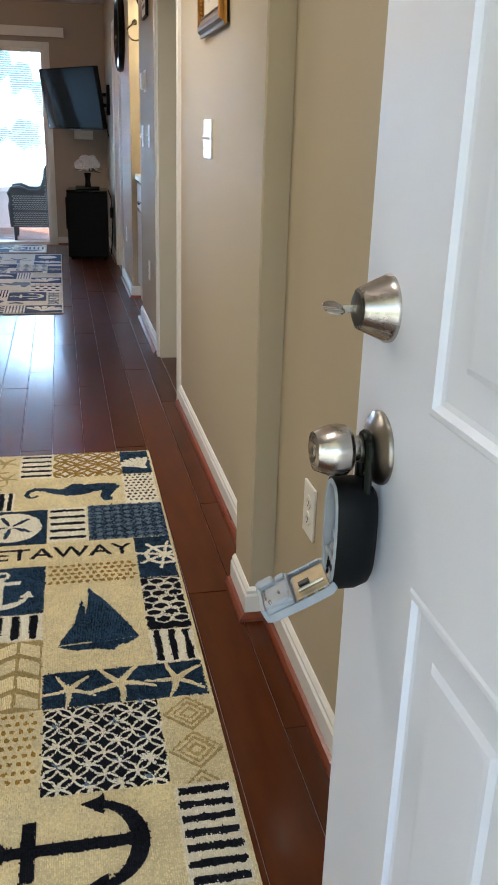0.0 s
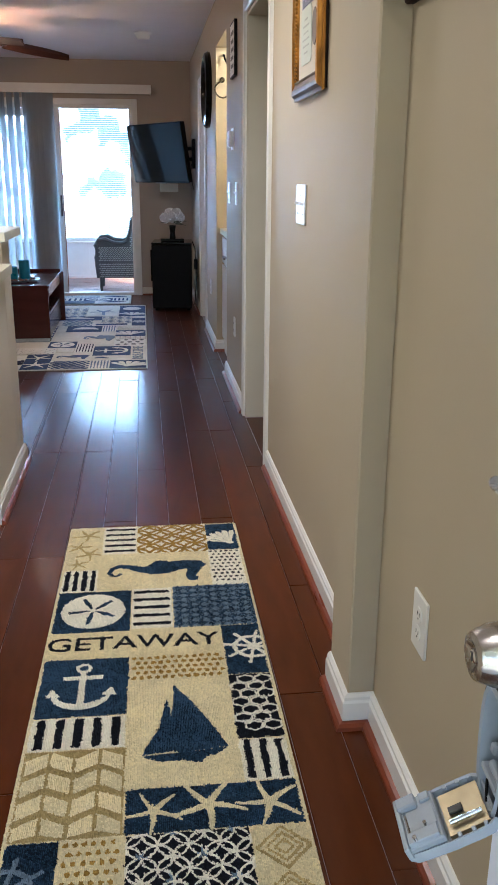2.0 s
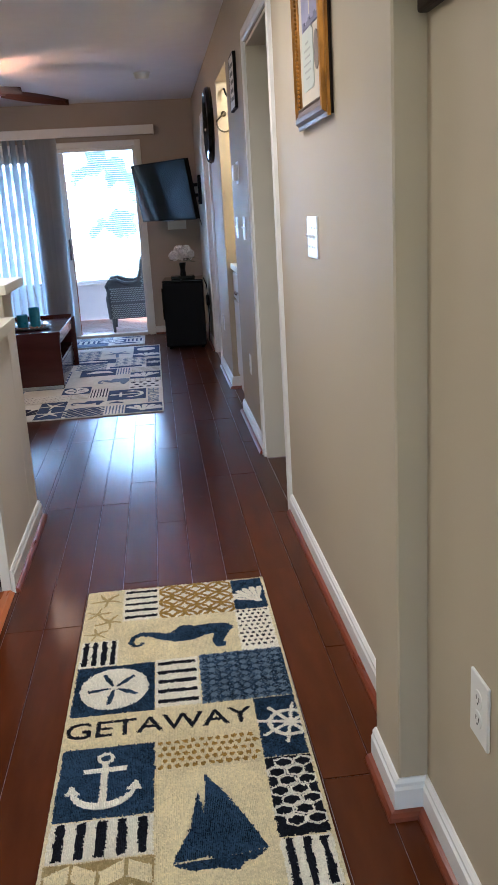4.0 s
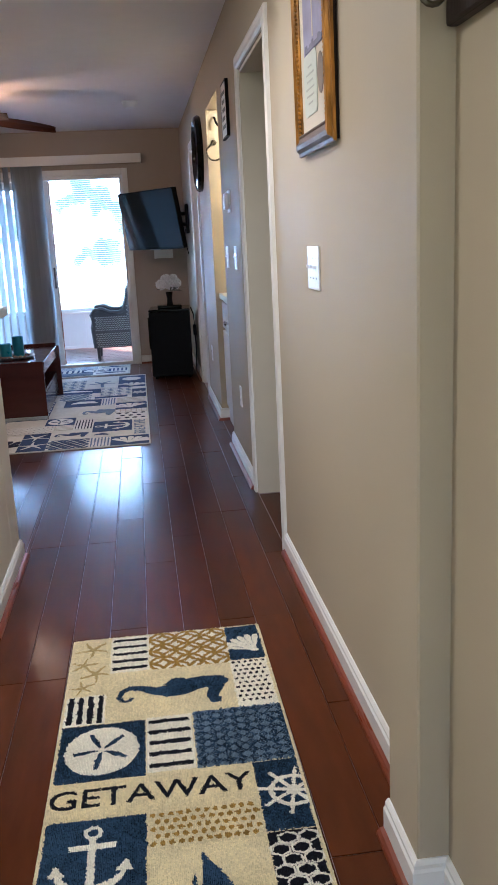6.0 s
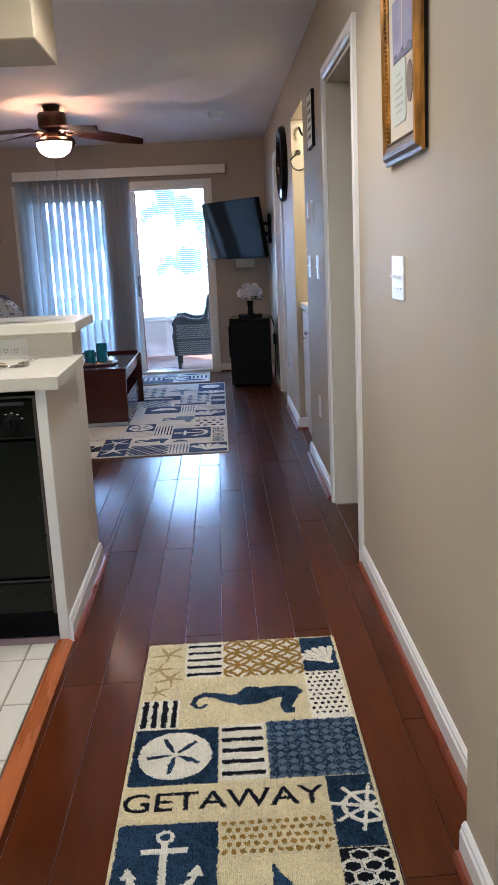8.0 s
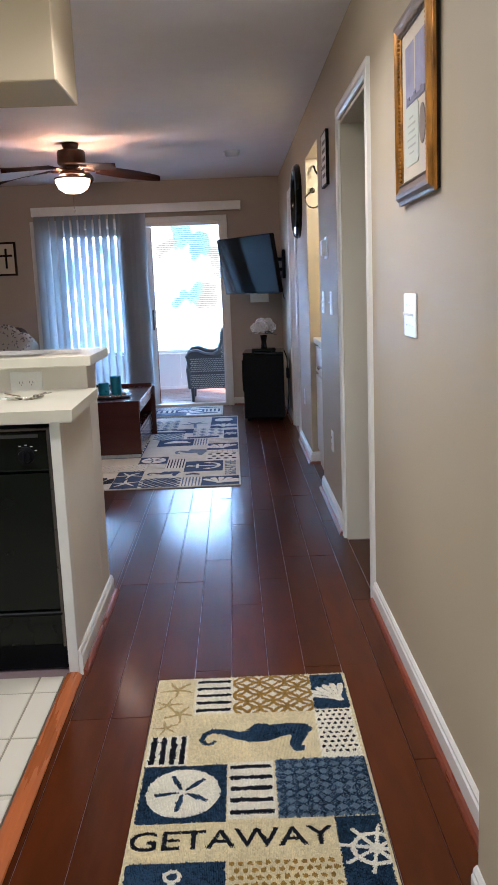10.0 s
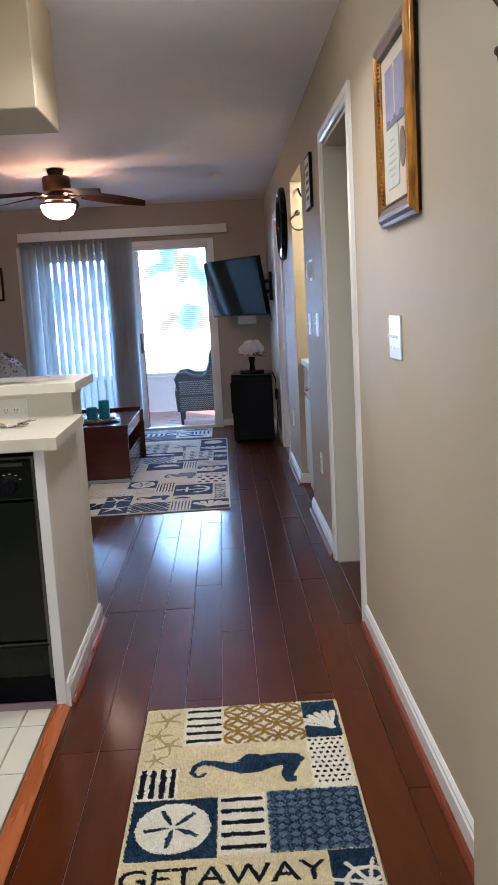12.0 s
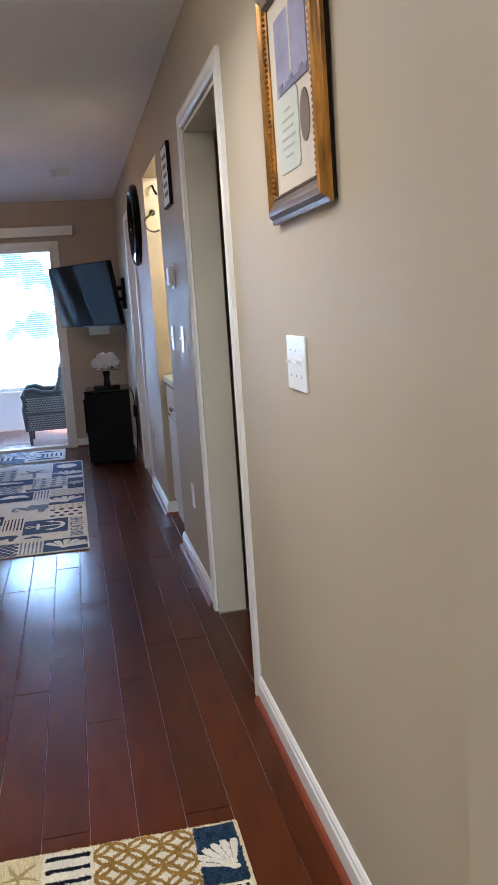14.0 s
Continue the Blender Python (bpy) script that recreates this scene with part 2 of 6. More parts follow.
C_, T_, N_, B_, K_, G_, W_ = range(7)
# the area rug's cooler yarns, in the same order
YARNS2 = [mat("rug_" + k, c, 0.95, var=v, scale=40, bump=0.5, bscale=250, spec=0.1) for k, c, v in (
    ("ivory", (0.60, 0.58, 0.55), 0.15), ("sand", (0.46, 0.43, 0.38), 0.2), ("navy", (0.042, 0.070, 0.155), 0.5), ("denim", (0.15, 0.20, 0.30), 0.3),
    ("ink", (0.025, 0.03, 0.06), 0.4), ("straw", (0.40, 0.34, 0.24), 0.2), ("white", (0.68, 0.67, 0.66), 0.12))]


# ---- mesh helpers ----
def finish(bm, name, mats, smooth=False):
    bmesh.ops.recalc_face_normals(bm, faces=bm.faces)
    me = bpy.data.meshes.new(name)
    if smooth:
        for f in bm.faces:
            f.smooth = True
        for e in bm.edges:
            if len(e.link_faces) == 2 and e.calc_face_angle(0) > 0.6:
                e.smooth = False
    bm.to_mesh(me)
    bm.free()
    for m in mats if isinstance(mats, (list, tuple)) else [mats]:
        me.materials.append(m)
    return me


def part(name, bm, material, parent=None, label="", smooth=False):
    ob = new(name, finish(bm, name, material, smooth))
    if parent is not None:
        ob.parent = parent
    if label:
        ob["label"] = label
    return ob


def thing(name, m, label, category, group="", kind=""):
    ob = new(name)
    ob.empty_display_size = 0.1
    ob.matrix_world = m
    return tagged(ob, label, category, group, kind)


def box(x0, y0, z0, x1, y1, z1, bevel=0.0, bm=None, seg=1):
    b = bmesh.new()
    r = bmesh.ops.create_cube(b, size=1)
    for v in r["verts"]:
        v.co = Vector((x0 + (v.co.x + 0.5) * (x1 - x0), y0 + (v.co.y + 0.5) * (y1 - y0), z0 + (v.co.z + 0.5) * (z1 - z0)))
    if bevel:
        bmesh.ops.bevel(b, geom=list(b.edges), offset=bevel, segments=seg, affect="EDGES", profile=0.5)
    if bm is None:
        return b
    return merge(bm, b)


def merge(bm, other, m=None, mi=None):
    """Adds other to bm, and frees it."""
    if m is not None:
        other.transform(m)
    if mi is not None:
        for f in other.faces:
            f.material_index = mi
    me = bpy.data.meshes.new("tmp")
    other.to_mesh(me)
    other.free()
    bm.from_mesh(me)
    bpy.data.meshes.remove(me)
    return bm


def lathe(profile, seg=24, bm=None, m=None, close=True):
    """Turns (radius, height) pairs about z."""
    b = bmesh.new()
    rings = []
    for r, z in profile:
        if r < 1e-5:
            rings.append([b.verts.new((0, 0, z))])
        else:
            rings.append([b.verts.new((r * math.cos(2 * math.pi * i / seg), r * math.sin(2 * math.pi * i / seg), z)) for i in range(seg)])
    for a, c in zip(rings, rings[1:]):
        for i in range(seg):
            j = (i + 1) % seg
            if len(a) == 1 and len(c) == 1:
                continue
            if len(a) == 1:
                b.faces.new((a[0], c[i], c[j]))
            elif len(c) == 1:
                b.faces.new((a[i], c[0], a[j]))
            else:
                b.faces.new((a[i], c[i], c[j], a[j]))
    if close:
        for ring in (rings[0], rings[-1]):
            if len(ring) > 2:
                b.faces.new(ring)
    if m is not None:
        b.transform(m)
    return b if bm is None else merge(bm, b)


def tube(pts, r, seg=8, bm=None, radii=None):
    """A round bar along points."""
    b = bmesh.new()
    pts = [Vector(p) for p in pts]
    rings = []
    for i, p in enumerate(pts):
        d = (pts[min(i + 1, len(pts) - 1)] - pts[max(i - 1, 0)]).normalized()
        q = d.to_track_quat("Z", "Y")
        rr = radii[i] if radii else r
        rings.append([b.verts.new(p + q @ Vector((rr * math.cos(2 * math.pi * k / seg), rr * math.sin(2 * math.pi * k / seg), 0))) for k in range(seg)])
    for a, c in zip(rings, rings[1:]):
        for k in range(seg):
            b.faces.new((a[k], a[(k + 1) % seg], c[(k + 1) % seg], c[k]))
    b.faces.new(rings[0]), b.faces.new(rings[-1])
    return b if bm is None else merge(bm, b)


def prism(poly, z0, z1, bm=None, mi=0):
    """A flat outline (x, y), given height."""
    b = bm if bm is not None else bmesh.new()
    lo = [b.verts.new((x, y, z0)) for x, y in poly]
    hi = [b.verts.new((x, y, z1)) for x, y in poly]
    n = len(poly)
    fs = [b.faces.new(hi)] + [b.faces.new((lo[i], lo[(i + 1) % n], hi[(i + 1) % n], hi[i])) for i in range(n)]
    for f in fs:
        f.material_index = mi
    return b


def sweep(profile, path, bm=None):
    """Runs an outline (out, up) along a line of floor points (x, y, nx, ny), n pointing into the room, with mitred ends."""
    b = bmesh.new()
    rings = [[b.verts.new((x + o * nx, y + o * ny, u)) for o, u in profile] for x, y, nx, ny in path]
    k = len(profile)
    for a, c in zip(rings, rings[1:]):
        for i in range(k):
            b.faces.new((a[i], a[(i + 1) % k], c[(i + 1) % k], c[i]))
    b.faces.new(rings[0]), b.faces.new(rings[-1])
    return b if bm is None else merge(bm, b)


def structure(name, bm, material, label, category, smooth=False):
    return tagged(part(name, bm, material, None, "", smooth), label, category, "", "structure")

# ---- the large structure ----
W, BACK, TOP = 0.50, 9.98, 2.44      # hall wall, far wall, ceiling

# the hall wall, with a doorway, a recess and a second doorway
bm = bmesh.new()
for y0, y1, z0, z1 in ((2.21, 3.99, 0, TOP), (3.99, 4.82, 2.05, TOP), (4.82, 5.90, 0, TOP), (5.90, 6.69, 2.14, TOP),
                       (6.69, 7.72, 0, TOP), (7.72, 8.42, 2.05, TOP), (8.42, 9.98, 0, TOP)):
    box(W, y0, z0, W + 0.12, y1, z1, bm=bm)
structure("wall_east", bm, PAINT, "beige painted hallway wall with doorways and a recess", "wall")
structure("wall_entry_east", box(0.486, -0.02, 0, W + 0.12, 2.02, TOP), PAINT, "beige painted wall of the entry behind the door", "wall")
structure("wall_pilaster", box(0.423, 2.02, 0, W + 0.12, 2.21, TOP, 0.004), PAINT, "beige painted wall stub that juts into the hallway", "wall")

# the far wall with the patio door's opening
bm = bmesh.new()
for x0, x1, z0, z1 in ((-3.6, -2.10, 0, TOP), (-2.10, -0.13, 2.0, TOP), (-0.13, W + 0.12, 0, TOP)):
    box(x0, BACK, z0, x1, BACK + 0.14, z1, bm=bm)
structure("wall_north", bm, TAUPE, "taupe living room wall round the patio door", "wall")
structure("wall_west", box(-3.72, -0.14, 0, -3.6, 10.12, TOP), PAINT, "beige painted side wall of living room and kitchen", "wall")
bm = bmesh.new()
for x0, x1, z0, z1 in ((-3.6, -0.66, 0, TOP), (-0.66, 0.30, 2.06, TOP), (0.345, W + 0.12, 0, TOP)):
    box(x0, -0.14, z0, x1, -0.02, z1, bm=bm)
structure("wall_south", bm, PAINT, "beige painted wall round the entry doorway", "wall")
structure("wall_entry_west", box(-0.82, -0.02, 0, -0.70, 1.1, TOP), PAINT, "beige painted wall between entry and kitchen", "wall")

structure("ceiling", box(-3.72, -0.14, TOP, W + 0.12, 10.12, TOP + 0.1), CEIL, "white lightly textured flat ceiling", "ceiling")
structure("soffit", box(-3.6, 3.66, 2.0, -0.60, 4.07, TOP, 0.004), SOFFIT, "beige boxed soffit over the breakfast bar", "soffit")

# rooms behind the doorways
bm = bmesh.new()
box(W + 0.12, 3.3, 0, 2.2, 3.42, TOP, bm=bm), box(W + 0.12, 5.4, 0, 2.2, 5.52, TOP, bm=bm), box(2.2, 3.3, 0, 2.3, 5.52, TOP, bm=bm)
box(W + 0.12, 3.3, TOP, 2.3, 5.52, TOP + 0.1, bm=bm)
structure("wall_side_room", bm, PAINT, "unlit side room walls behind the hallway doorway", "wall")
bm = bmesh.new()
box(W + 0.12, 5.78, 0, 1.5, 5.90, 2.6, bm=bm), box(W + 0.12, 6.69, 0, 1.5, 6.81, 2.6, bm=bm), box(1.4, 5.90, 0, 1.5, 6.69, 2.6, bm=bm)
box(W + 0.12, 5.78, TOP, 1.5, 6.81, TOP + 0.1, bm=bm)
structure("wall_recess", bm, LAMPCREAM, "recess walls in a pale cream that holds some warm lamplight", "wall")
structure("wall_closet", box(W + 0.2, 7.6, 0, W + 0.3, 8.55, TOP), PAINT, "wall behind the closed door", "wall")

# floors
ground = structure("ground", box(-60, -60, -0.3, 60, 80, -0.16), LAWN, "mown lawn outside the house", "ground")
floor = structure("floor", box(-3.6, -0.14, -0.05, 2.2, 10.12, -0.004), SEAMGLEAM, "glossy dark mahogany plank floor", "floor")
kitchen_floor = structure("floor_kitchen", box(-3.6, -0.02, -0.004, -0.67, 3.36, 0.004), GROUT, "cream ceramic tile kitchen floor", "floor")
sunroom_floor = structure("floor_sunroom", box(-3.4, 10.12, -0.12, 1.6, 12.1, -0.016), SEAMGLEAM, "reddish wood sunroom floor", "floor")
structure("pavement_porch", box(-2.5, -3.0, -0.16, 2.5, -0.14, -0.06), EXTW, "plain concrete porch slab at the entry", "pavement")
# unseen roof, added only to stop sunlight entering the doorway
structure("porch_roof", box(-2.5, -3.2, 2.5, 2.5, -0.14, 2.62), TRIM, "unseen white roof added to keep sun out of the entry", "roof")

# the wooden reducer strip between planks and tiles
bm = bmesh.new()
b = sweep([(-0.026, 0.0), (-0.026, 0.010), (-0.012, 0.014), (0.012, 0.014), (0.026, 0.003), (0.026, 0.0)], [(-0.636, 1.1, 1, 0), (-0.636, 3.37, 1, 0)])
structure("threshold_strip", b, STRIP, "orange-brown wooden reducer strip beside the tiles", "trim")

# baseboards with a stepped top, and a quarter-round shoe in floor colour
BASE = [(0, 0.0), (0.014, 0.0), (0.014, 0.066), (0.010, 0.072), (0.010, 0.080), (0.004, 0.088), (0, 0.088)]
ROUND = [(0.014, 0.0), (0.031, 0.0), (0.029, 0.009), (0.023, 0.016), (0.014, 0.019)]


def baseboard(path, label="white baseboard with a stepped top edge", shoe=SHOE):
    ob = structure("baseboard", sweep(BASE, path), TRIM, label, "baseboard")
    part("shoe_moulding", sweep(ROUND, path), shoe, ob, "reddish wood quarter-round")
    return ob


baseboard([(W, 2.21, -1, 0), (W, 3.930, -1, 0)])
baseboard([(0.486, 0.0, -1, 0), (0.486, 2.02, -1, -1), (0.423, 2.02, -1, -1), (0.423, 2.21, -1, 0)], "white baseboard turning round the wall stub")
baseboard([(W, 4.882, -1, 0), (W, 5.90, -1, 1), (W + 0.10, 5.90, 0, 1)])
baseboard([(W + 0.06, 6.69, 0, -1), (W, 6.69, -1, -1), (W, 7.66, -1, 0)])
baseboard([(W, 8.48, -1, 0), (W, 9.98, -1, -1), (-0.065, 9.98, 0, -1)])
baseboard([(-2.17, 9.98, 0, -1), (-3.6, 9.98, 0, -1)])

# door casings
CAS = [(0, 0), (0, 0.009), (0.010, 0.016), (0.030, 0.013), (0.046, 0.017), (0.058, 0.014), (0.058, 0)]


def casing(name, y0, y1, z1, x=W, label="white moulded door casing round the doorway"):
    """Two legs and a mitred head on the wall at x, facing -x; y0 to y1 is the opening."""
    b = bmesh.new()
    rings = []
    for y, z, dy, dz in ((y0, 0, -1, 0), (y0, z1, -1, 1), (y1, z1, 1, 1), (y1, 0, 1, 0)):
        rings.append([b.verts.new((x - h, y + o * dy, z + o * dz)) for o, h in CAS])
    k = len(CAS)
    for a, c in zip(rings, rings[1:]):
        for i in range(k):
            b.faces.new((a[i], a[(i + 1) % k], c[(i + 1) % k], c[i]))
    b.faces.new(rings[0]), b.faces.new(rings[-1])
    return structure(name, b, TRIM, label, "trim")


casing("trim_doorway", 3.990, 4.822, 2.05)
casing("trim_closed_door", 7.722, 8.418, 2.05)
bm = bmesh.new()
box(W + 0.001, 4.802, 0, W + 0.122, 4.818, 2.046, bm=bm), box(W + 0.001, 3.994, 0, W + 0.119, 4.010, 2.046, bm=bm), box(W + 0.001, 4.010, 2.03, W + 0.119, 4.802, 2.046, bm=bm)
structure("jamb_doorway", bm, JAMB, "beige flat door jamb", "trim")
bm = bmesh.new()
box(W + 0.001, 8.40, 0, W + 0.119, 8.416, 2.046, bm=bm), box(W + 0.001, 7.724, 0, W + 0.119, 7.74, 2.046, bm=bm), box(W + 0.001, 7.74, 2.03, W + 0.119, 8.40, 2.046, bm=bm)
structure("jamb_closed_door", bm, TRIM, "white painted door jamb", "trim")


def panel_face(b, y0, y1, z0, z1, x):
    """A raised panel with its sunk moulding on a door's face at x, facing -x."""
    rings = []
    for inset, out in ((0, 0.0004), (0.003, -0.0016), (0.008, -0.0018), (0.013, 0.0035), (0.018, 0.0048), (0.050, 0.0050), (0.057, 0.0014), (0.064, 0.0008)):
        rings.append([b.verts.new((x + out, y, z)) for y, z in ((y0 + inset, z0 + inset), (y1 - inset, z0 + inset), (y1 - inset, z1 - inset), (y0 + inset, z1 - inset))])
    for a, c in zip(rings, rings[1:]):
        for i in range(4):
            b.faces.new((a[i], a[(i + 1) % 4], c[(i + 1) % 4], c[i]))
    b.faces.new(rings[-1])


def door_slab(y0, y1, x, thick, z0, z1, cols, rows):
    """A panelled slab whose face lies at x and looks to -x: the face is cut round its panels."""
    b = bmesh.new()
    ys = sorted({y0, y1, *[v for c in cols for v in c]})
    zs = sorted({z0, z1, *[v for r in rows for v in r]})
    for ya, yb in zip(ys, ys[1:]):
        for za, zb in zip(zs, zs[1:]):
            if (ya, yb) in cols and (za, zb) in rows:
                panel_face(b, ya, yb, za, zb, x)
            else:
                b.faces.new([b.verts.new((x, y, z)) for y, z in ((ya, za), (yb, za), (yb, zb), (ya, zb))])
    bmesh.ops.remove_doubles(b, verts=b.verts, dist=0.0006)
    box(x + 0.0055, y0, z0, x + thick, y1, z1, bm=b)
    for ya, yb in ((y0, y0 + 0.002), (y1 - 0.002, y1)):
        box(x + 0.0008, ya, z0, x + 0.0055, yb, z1, bm=b)
    return b


closed = structure("door_2", door_slab(7.745, 8.395, W + 0.05, 0.035, 0.01, 2.025, [(7.84, 8.02), (8.12, 8.30)], [(0.22, 0.82), (0.99, 1.62), (1.72, 1.93)]), DOORW, "white closed panelled interior door", "door")

# ---- the open entry door and its locks ----
DX, DY = 0.287, 0.935                 # door face, free edge
door = structure("door_1", door_slab(DY - 0.91, DY, DX, 0.045, 0.012, 2.03,
                 [(DY - 0.725, DY - 0.505), (DY - 0.405, DY - 0.178)], [(0.22, 0.812), (0.981, 1.62), (1.72, 1.92)]), DOORW,
                 "white panelled entry door standing open", "door")
TOX = pose(0, 0, 0, 0, -90, 0)        # turns z to -x
KY, KZ, BZ = 0.862, 0.912, 1.052

bolt = part("deadbolt", lathe([(0.033, 0.0), (0.033, 0.004), (0.031, 0.007), (0.0205, 0.030), (0.0195, 0.0315), (0.0, 0.0315)], 40, m=pose(DX, KY + 0.008, BZ) @ TOX), NICKEL, door, "brushed nickel tapered deadbolt", True)
part("cylinder_face", lathe([(0.0165, 0.0318), (0.0165, 0.0330), (0.0155, 0.0336), (0.0, 0.0336)], 28, m=pose(DX, KY + 0.008, BZ) @ TOX), CYL, bolt, "dark lock cylinder face", True)
bm = bmesh.new()
box(DX - 0.047, KY + 0.0068, BZ - 0.004, DX - 0.033, KY + 0.0092, BZ + 0.004, 0.0005, bm)
lathe([(0.0, -0.001), (0.0105, -0.001), (0.0115, 0.0), (0.0105, 0.001), (0.0, 0.001)], 20, bm, pose(DX - 0.056, KY + 0.008, BZ + 0.001, 25, 8, 0))
part("key", bm, NICKEL, bolt, "nickel key left in the lock", True)

rose = part("knob_rose", lathe([(0.038, 0.0), (0.038, 0.003), (0.036, 0.006), (0.022, 0.012), (0.0145, 0.017), (0.0135, 0.024), (0.0, 0.024)], 40, m=pose(DX, KY, KZ) @ TOX), ROSE, door, "tarnished nickel round rose", True)
knob = part("door_knob", lathe([(0.0, 0.016), (0.012, 0.016), (0.012, 0.030), (0.021, 0.033), (0.0255, 0.038), (0.0265, 0.046), (0.0255, 0.056), (0.0205, 0.068), (0.0195, 0.070), (0.013, 0.0715), (0.007, 0.068), (0.0, 0.068)], 40, m=pose(DX, KY, KZ) @ TOX), NICKEL, door, "brushed nickel tulip knob", True)
bm = lathe([(0.0, 0.068), (0.0062, 0.068), (0.0062, 0.0705), (0.005, 0.071), (0.0, 0.071)], 20, m=pose(DX, KY, KZ) @ TOX)
part("key_cylinder", bm, CHROME, knob, "small keyhole cylinder", True)
part("keyhole", box(DX - 0.0717, KY - 0.0008, KZ - 0.004, DX - 0.0712, KY + 0.0008, KZ + 0.004), SLOT, knob)

# the key safe that hangs from the knob, its front dropped open
safe = thing("key_lockbox", pose(DX - 0.036, KY - 0.004, KZ - 0.150, 0, 0, -6), "black rubber-clad key lockbox hanging open from the door knob", "lockbox")
SW, SH = 0.033, 0.120      # half width along y, height


def squircle(hw, z0, z1, n=28, p=3.2):
    cz, hz = (z0 + z1) / 2, (z1 - z0) / 2
    out = []
    for i in range(n):
        a = 2 * math.pi * i / n
        c, s = math.cos(a), math.sin(a)
        k = (abs(c) ** p + abs(s) ** p) ** (-1 / p)
        out.append((hw * k * c * (1 - 0.10 * max(0, -s * k)), cz + hz * k * s))
    return out


def loft(rings, cap=(True, True)):
    b = bmesh.new()
    vs = [[b.verts.new(p) for p in r] for r in rings]
    n = len(vs[0])
    for a, c in zip(vs, vs[1:]):
        for i in range(n):
            b.faces.new((a[i], a[(i + 1) % n], c[(i + 1) % n], c[i]))
    if cap[0]:
        b.faces.new(vs[0])
    if cap[1]:
        b.faces.new(vs[-1])
    return b


def outline(x, hw, z0, z1):
    return [(x, y, z) for y, z in squircle(hw, z0, z1)]


shell = loft([outline(-0.011, SW - 0.003, 0.004, SH - 0.004), outline(-0.012, SW - 0.0005, 0.001, SH - 0.001), outline(-0.004, SW + 0.001, 0, SH), outline(0.014, SW, 0.001, SH - 0.001),
              outline(0.026, SW - 0.004, 0.006, SH - 0.005), outline(0.031, SW - 0.010, 0.014, SH - 0.012)], (False, True))
part("rubber_jacket", shell, RUBBER, safe, "black rubber jacket", True)
inner = loft([outline(-0.0115, SW - 0.002, 0.003, SH - 0.003), outline(-0.0140, SW - 0.004, 0.005, SH - 0.005), outline(-0.0125, SW - 0.007, 0.008, SH - 0.008), outline(0.010, SW - 0.009, 0.010, SH - 0.010)], (False, True))
part("key_cavity", inner, CASTG, safe, "open grey cast cavity", True)
bm = bmesh.new()
box(-0.012, -0.020, 0.030, -0.004, 0.020, 0.036, 0.001, bm), box(-0.006, -0.022, 0.058, 0.012, -0.014, 0.070, 0.002, bm), box(-0.006, 0.010, 0.046, 0.012, 0.020, 0.056, 0.002, bm)
box(-0.004, -0.016, 0.080, 0.012, 0.016, 0.090, 0.002, bm), lathe([(0.0, 0), (0.004, 0), (0.004, 0.03), (0, 0.03)], 12, bm, pose(-0.006, -0.022, 0.042, -90, 0, 0))
part("latch_block", bm, CASTG, safe, "grey cast latch blocks")
part("key_ring", tube([(-0.012 + 0.004 * math.cos(a), 0.013 * math.cos(a), 0.024 + 0.008 * math.sin(a)) for a in [2 * math.pi * i / 16 for i in range(17)]], 0.0009, 6), BLACKM, safe, "thin black loop")
bm = bmesh.new()
tube([(0.018, -0.017, SH - 0.012), (0.018, -0.017, SH + 0.020)] + [(0.018, 0.017 * -math.cos(a), SH + 0.030 + 0.017 * math.sin(a)) for a in [math.pi * i / 10 for i in range(11)]] + [(0.018, 0.017, SH + 0.020), (0.018, 0.017, SH - 0.012)], 0.0048, 10, bm)
part("shackle", bm, BLACKG, safe, "black vinyl-coated shackle", True)
# lid lies along -z from its hinge, then is swung up and out
lo = [(y, z - SH) for y, z in squircle(SW - 0.001, 0.0, SH, 36, 9)]
tray = loft([[(0.010, y, z) for y, z in lo], [(0.0, y * 1.0, z) for y, z in lo], [(0.001, y * 0.93, (z + SH / 2) * 0.95 - SH / 2) for y, z in lo], [(0.007, y * 0.91, (z + SH / 2) * 0.93 - SH / 2) for y, z in lo]], (True, True))
SWING = pose(-0.010, 0, 0.018, 0, 61, 0) @ Matrix.Diagonal((1, 0.98, 0.69, 1))
lid_ob = part("front_lid", tray, CASTG, safe, "grey cast lid dropped open", True)
lid_ob.matrix_basis = SWING
bm = box(0.0025, -0.024, -0.062, 0.0065, 0.024, -0.010)
part("brass_plate", bm, BRASSY, lid_ob, "scuffed brass-coloured plate")
bm = box(-0.005, -0.028, -0.112, 0.006, 0.028, -0.066, 0.0015)
box(-0.009, -0.027, -0.110, -0.004, -0.014, -0.070, 0.001, bm), box(-0.011, 0.013, -0.114, -0.003, 0.027, -0.088, 0.0015, bm)
box(-0.008, 0.016, -0.084, -0.003, 0.026, -0.070, 0.001, bm), box(-0.008, -0.030, -0.118, 0.004, 0.030, -0.111, 0.0012, bm)
for y_ in (-0.0285, 0.0285):
    for z_ in (-0.052, -0.034, -0.018):
        box(-0.001, y_ - 0.0025, z_, 0.003, y_ + 0.0025, z_ + 0.005, 0.0006, bm)
part("dial_housing", bm, CASTG, lid_ob, "grey cast housing of the dials")
part("dial_cover", box(-0.0062, -0.012, -0.108, -0.0046, 0.012, -0.069, 0.0006), CASTG, lid_ob, "pale grey smooth cover")
part("pin", tube([(-0.001, -0.014, -0.056), (-0.001, -0.014, -0.014)], 0.0022, 10), CHROME, lid_ob, "shiny steel pin", True)
part("pin", tube([(-0.004, -0.022, -0.106), (-0.004, 0.012, -0.107)], 0.0028, 10), CHROME, lid_ob, "shiny steel rod", True)
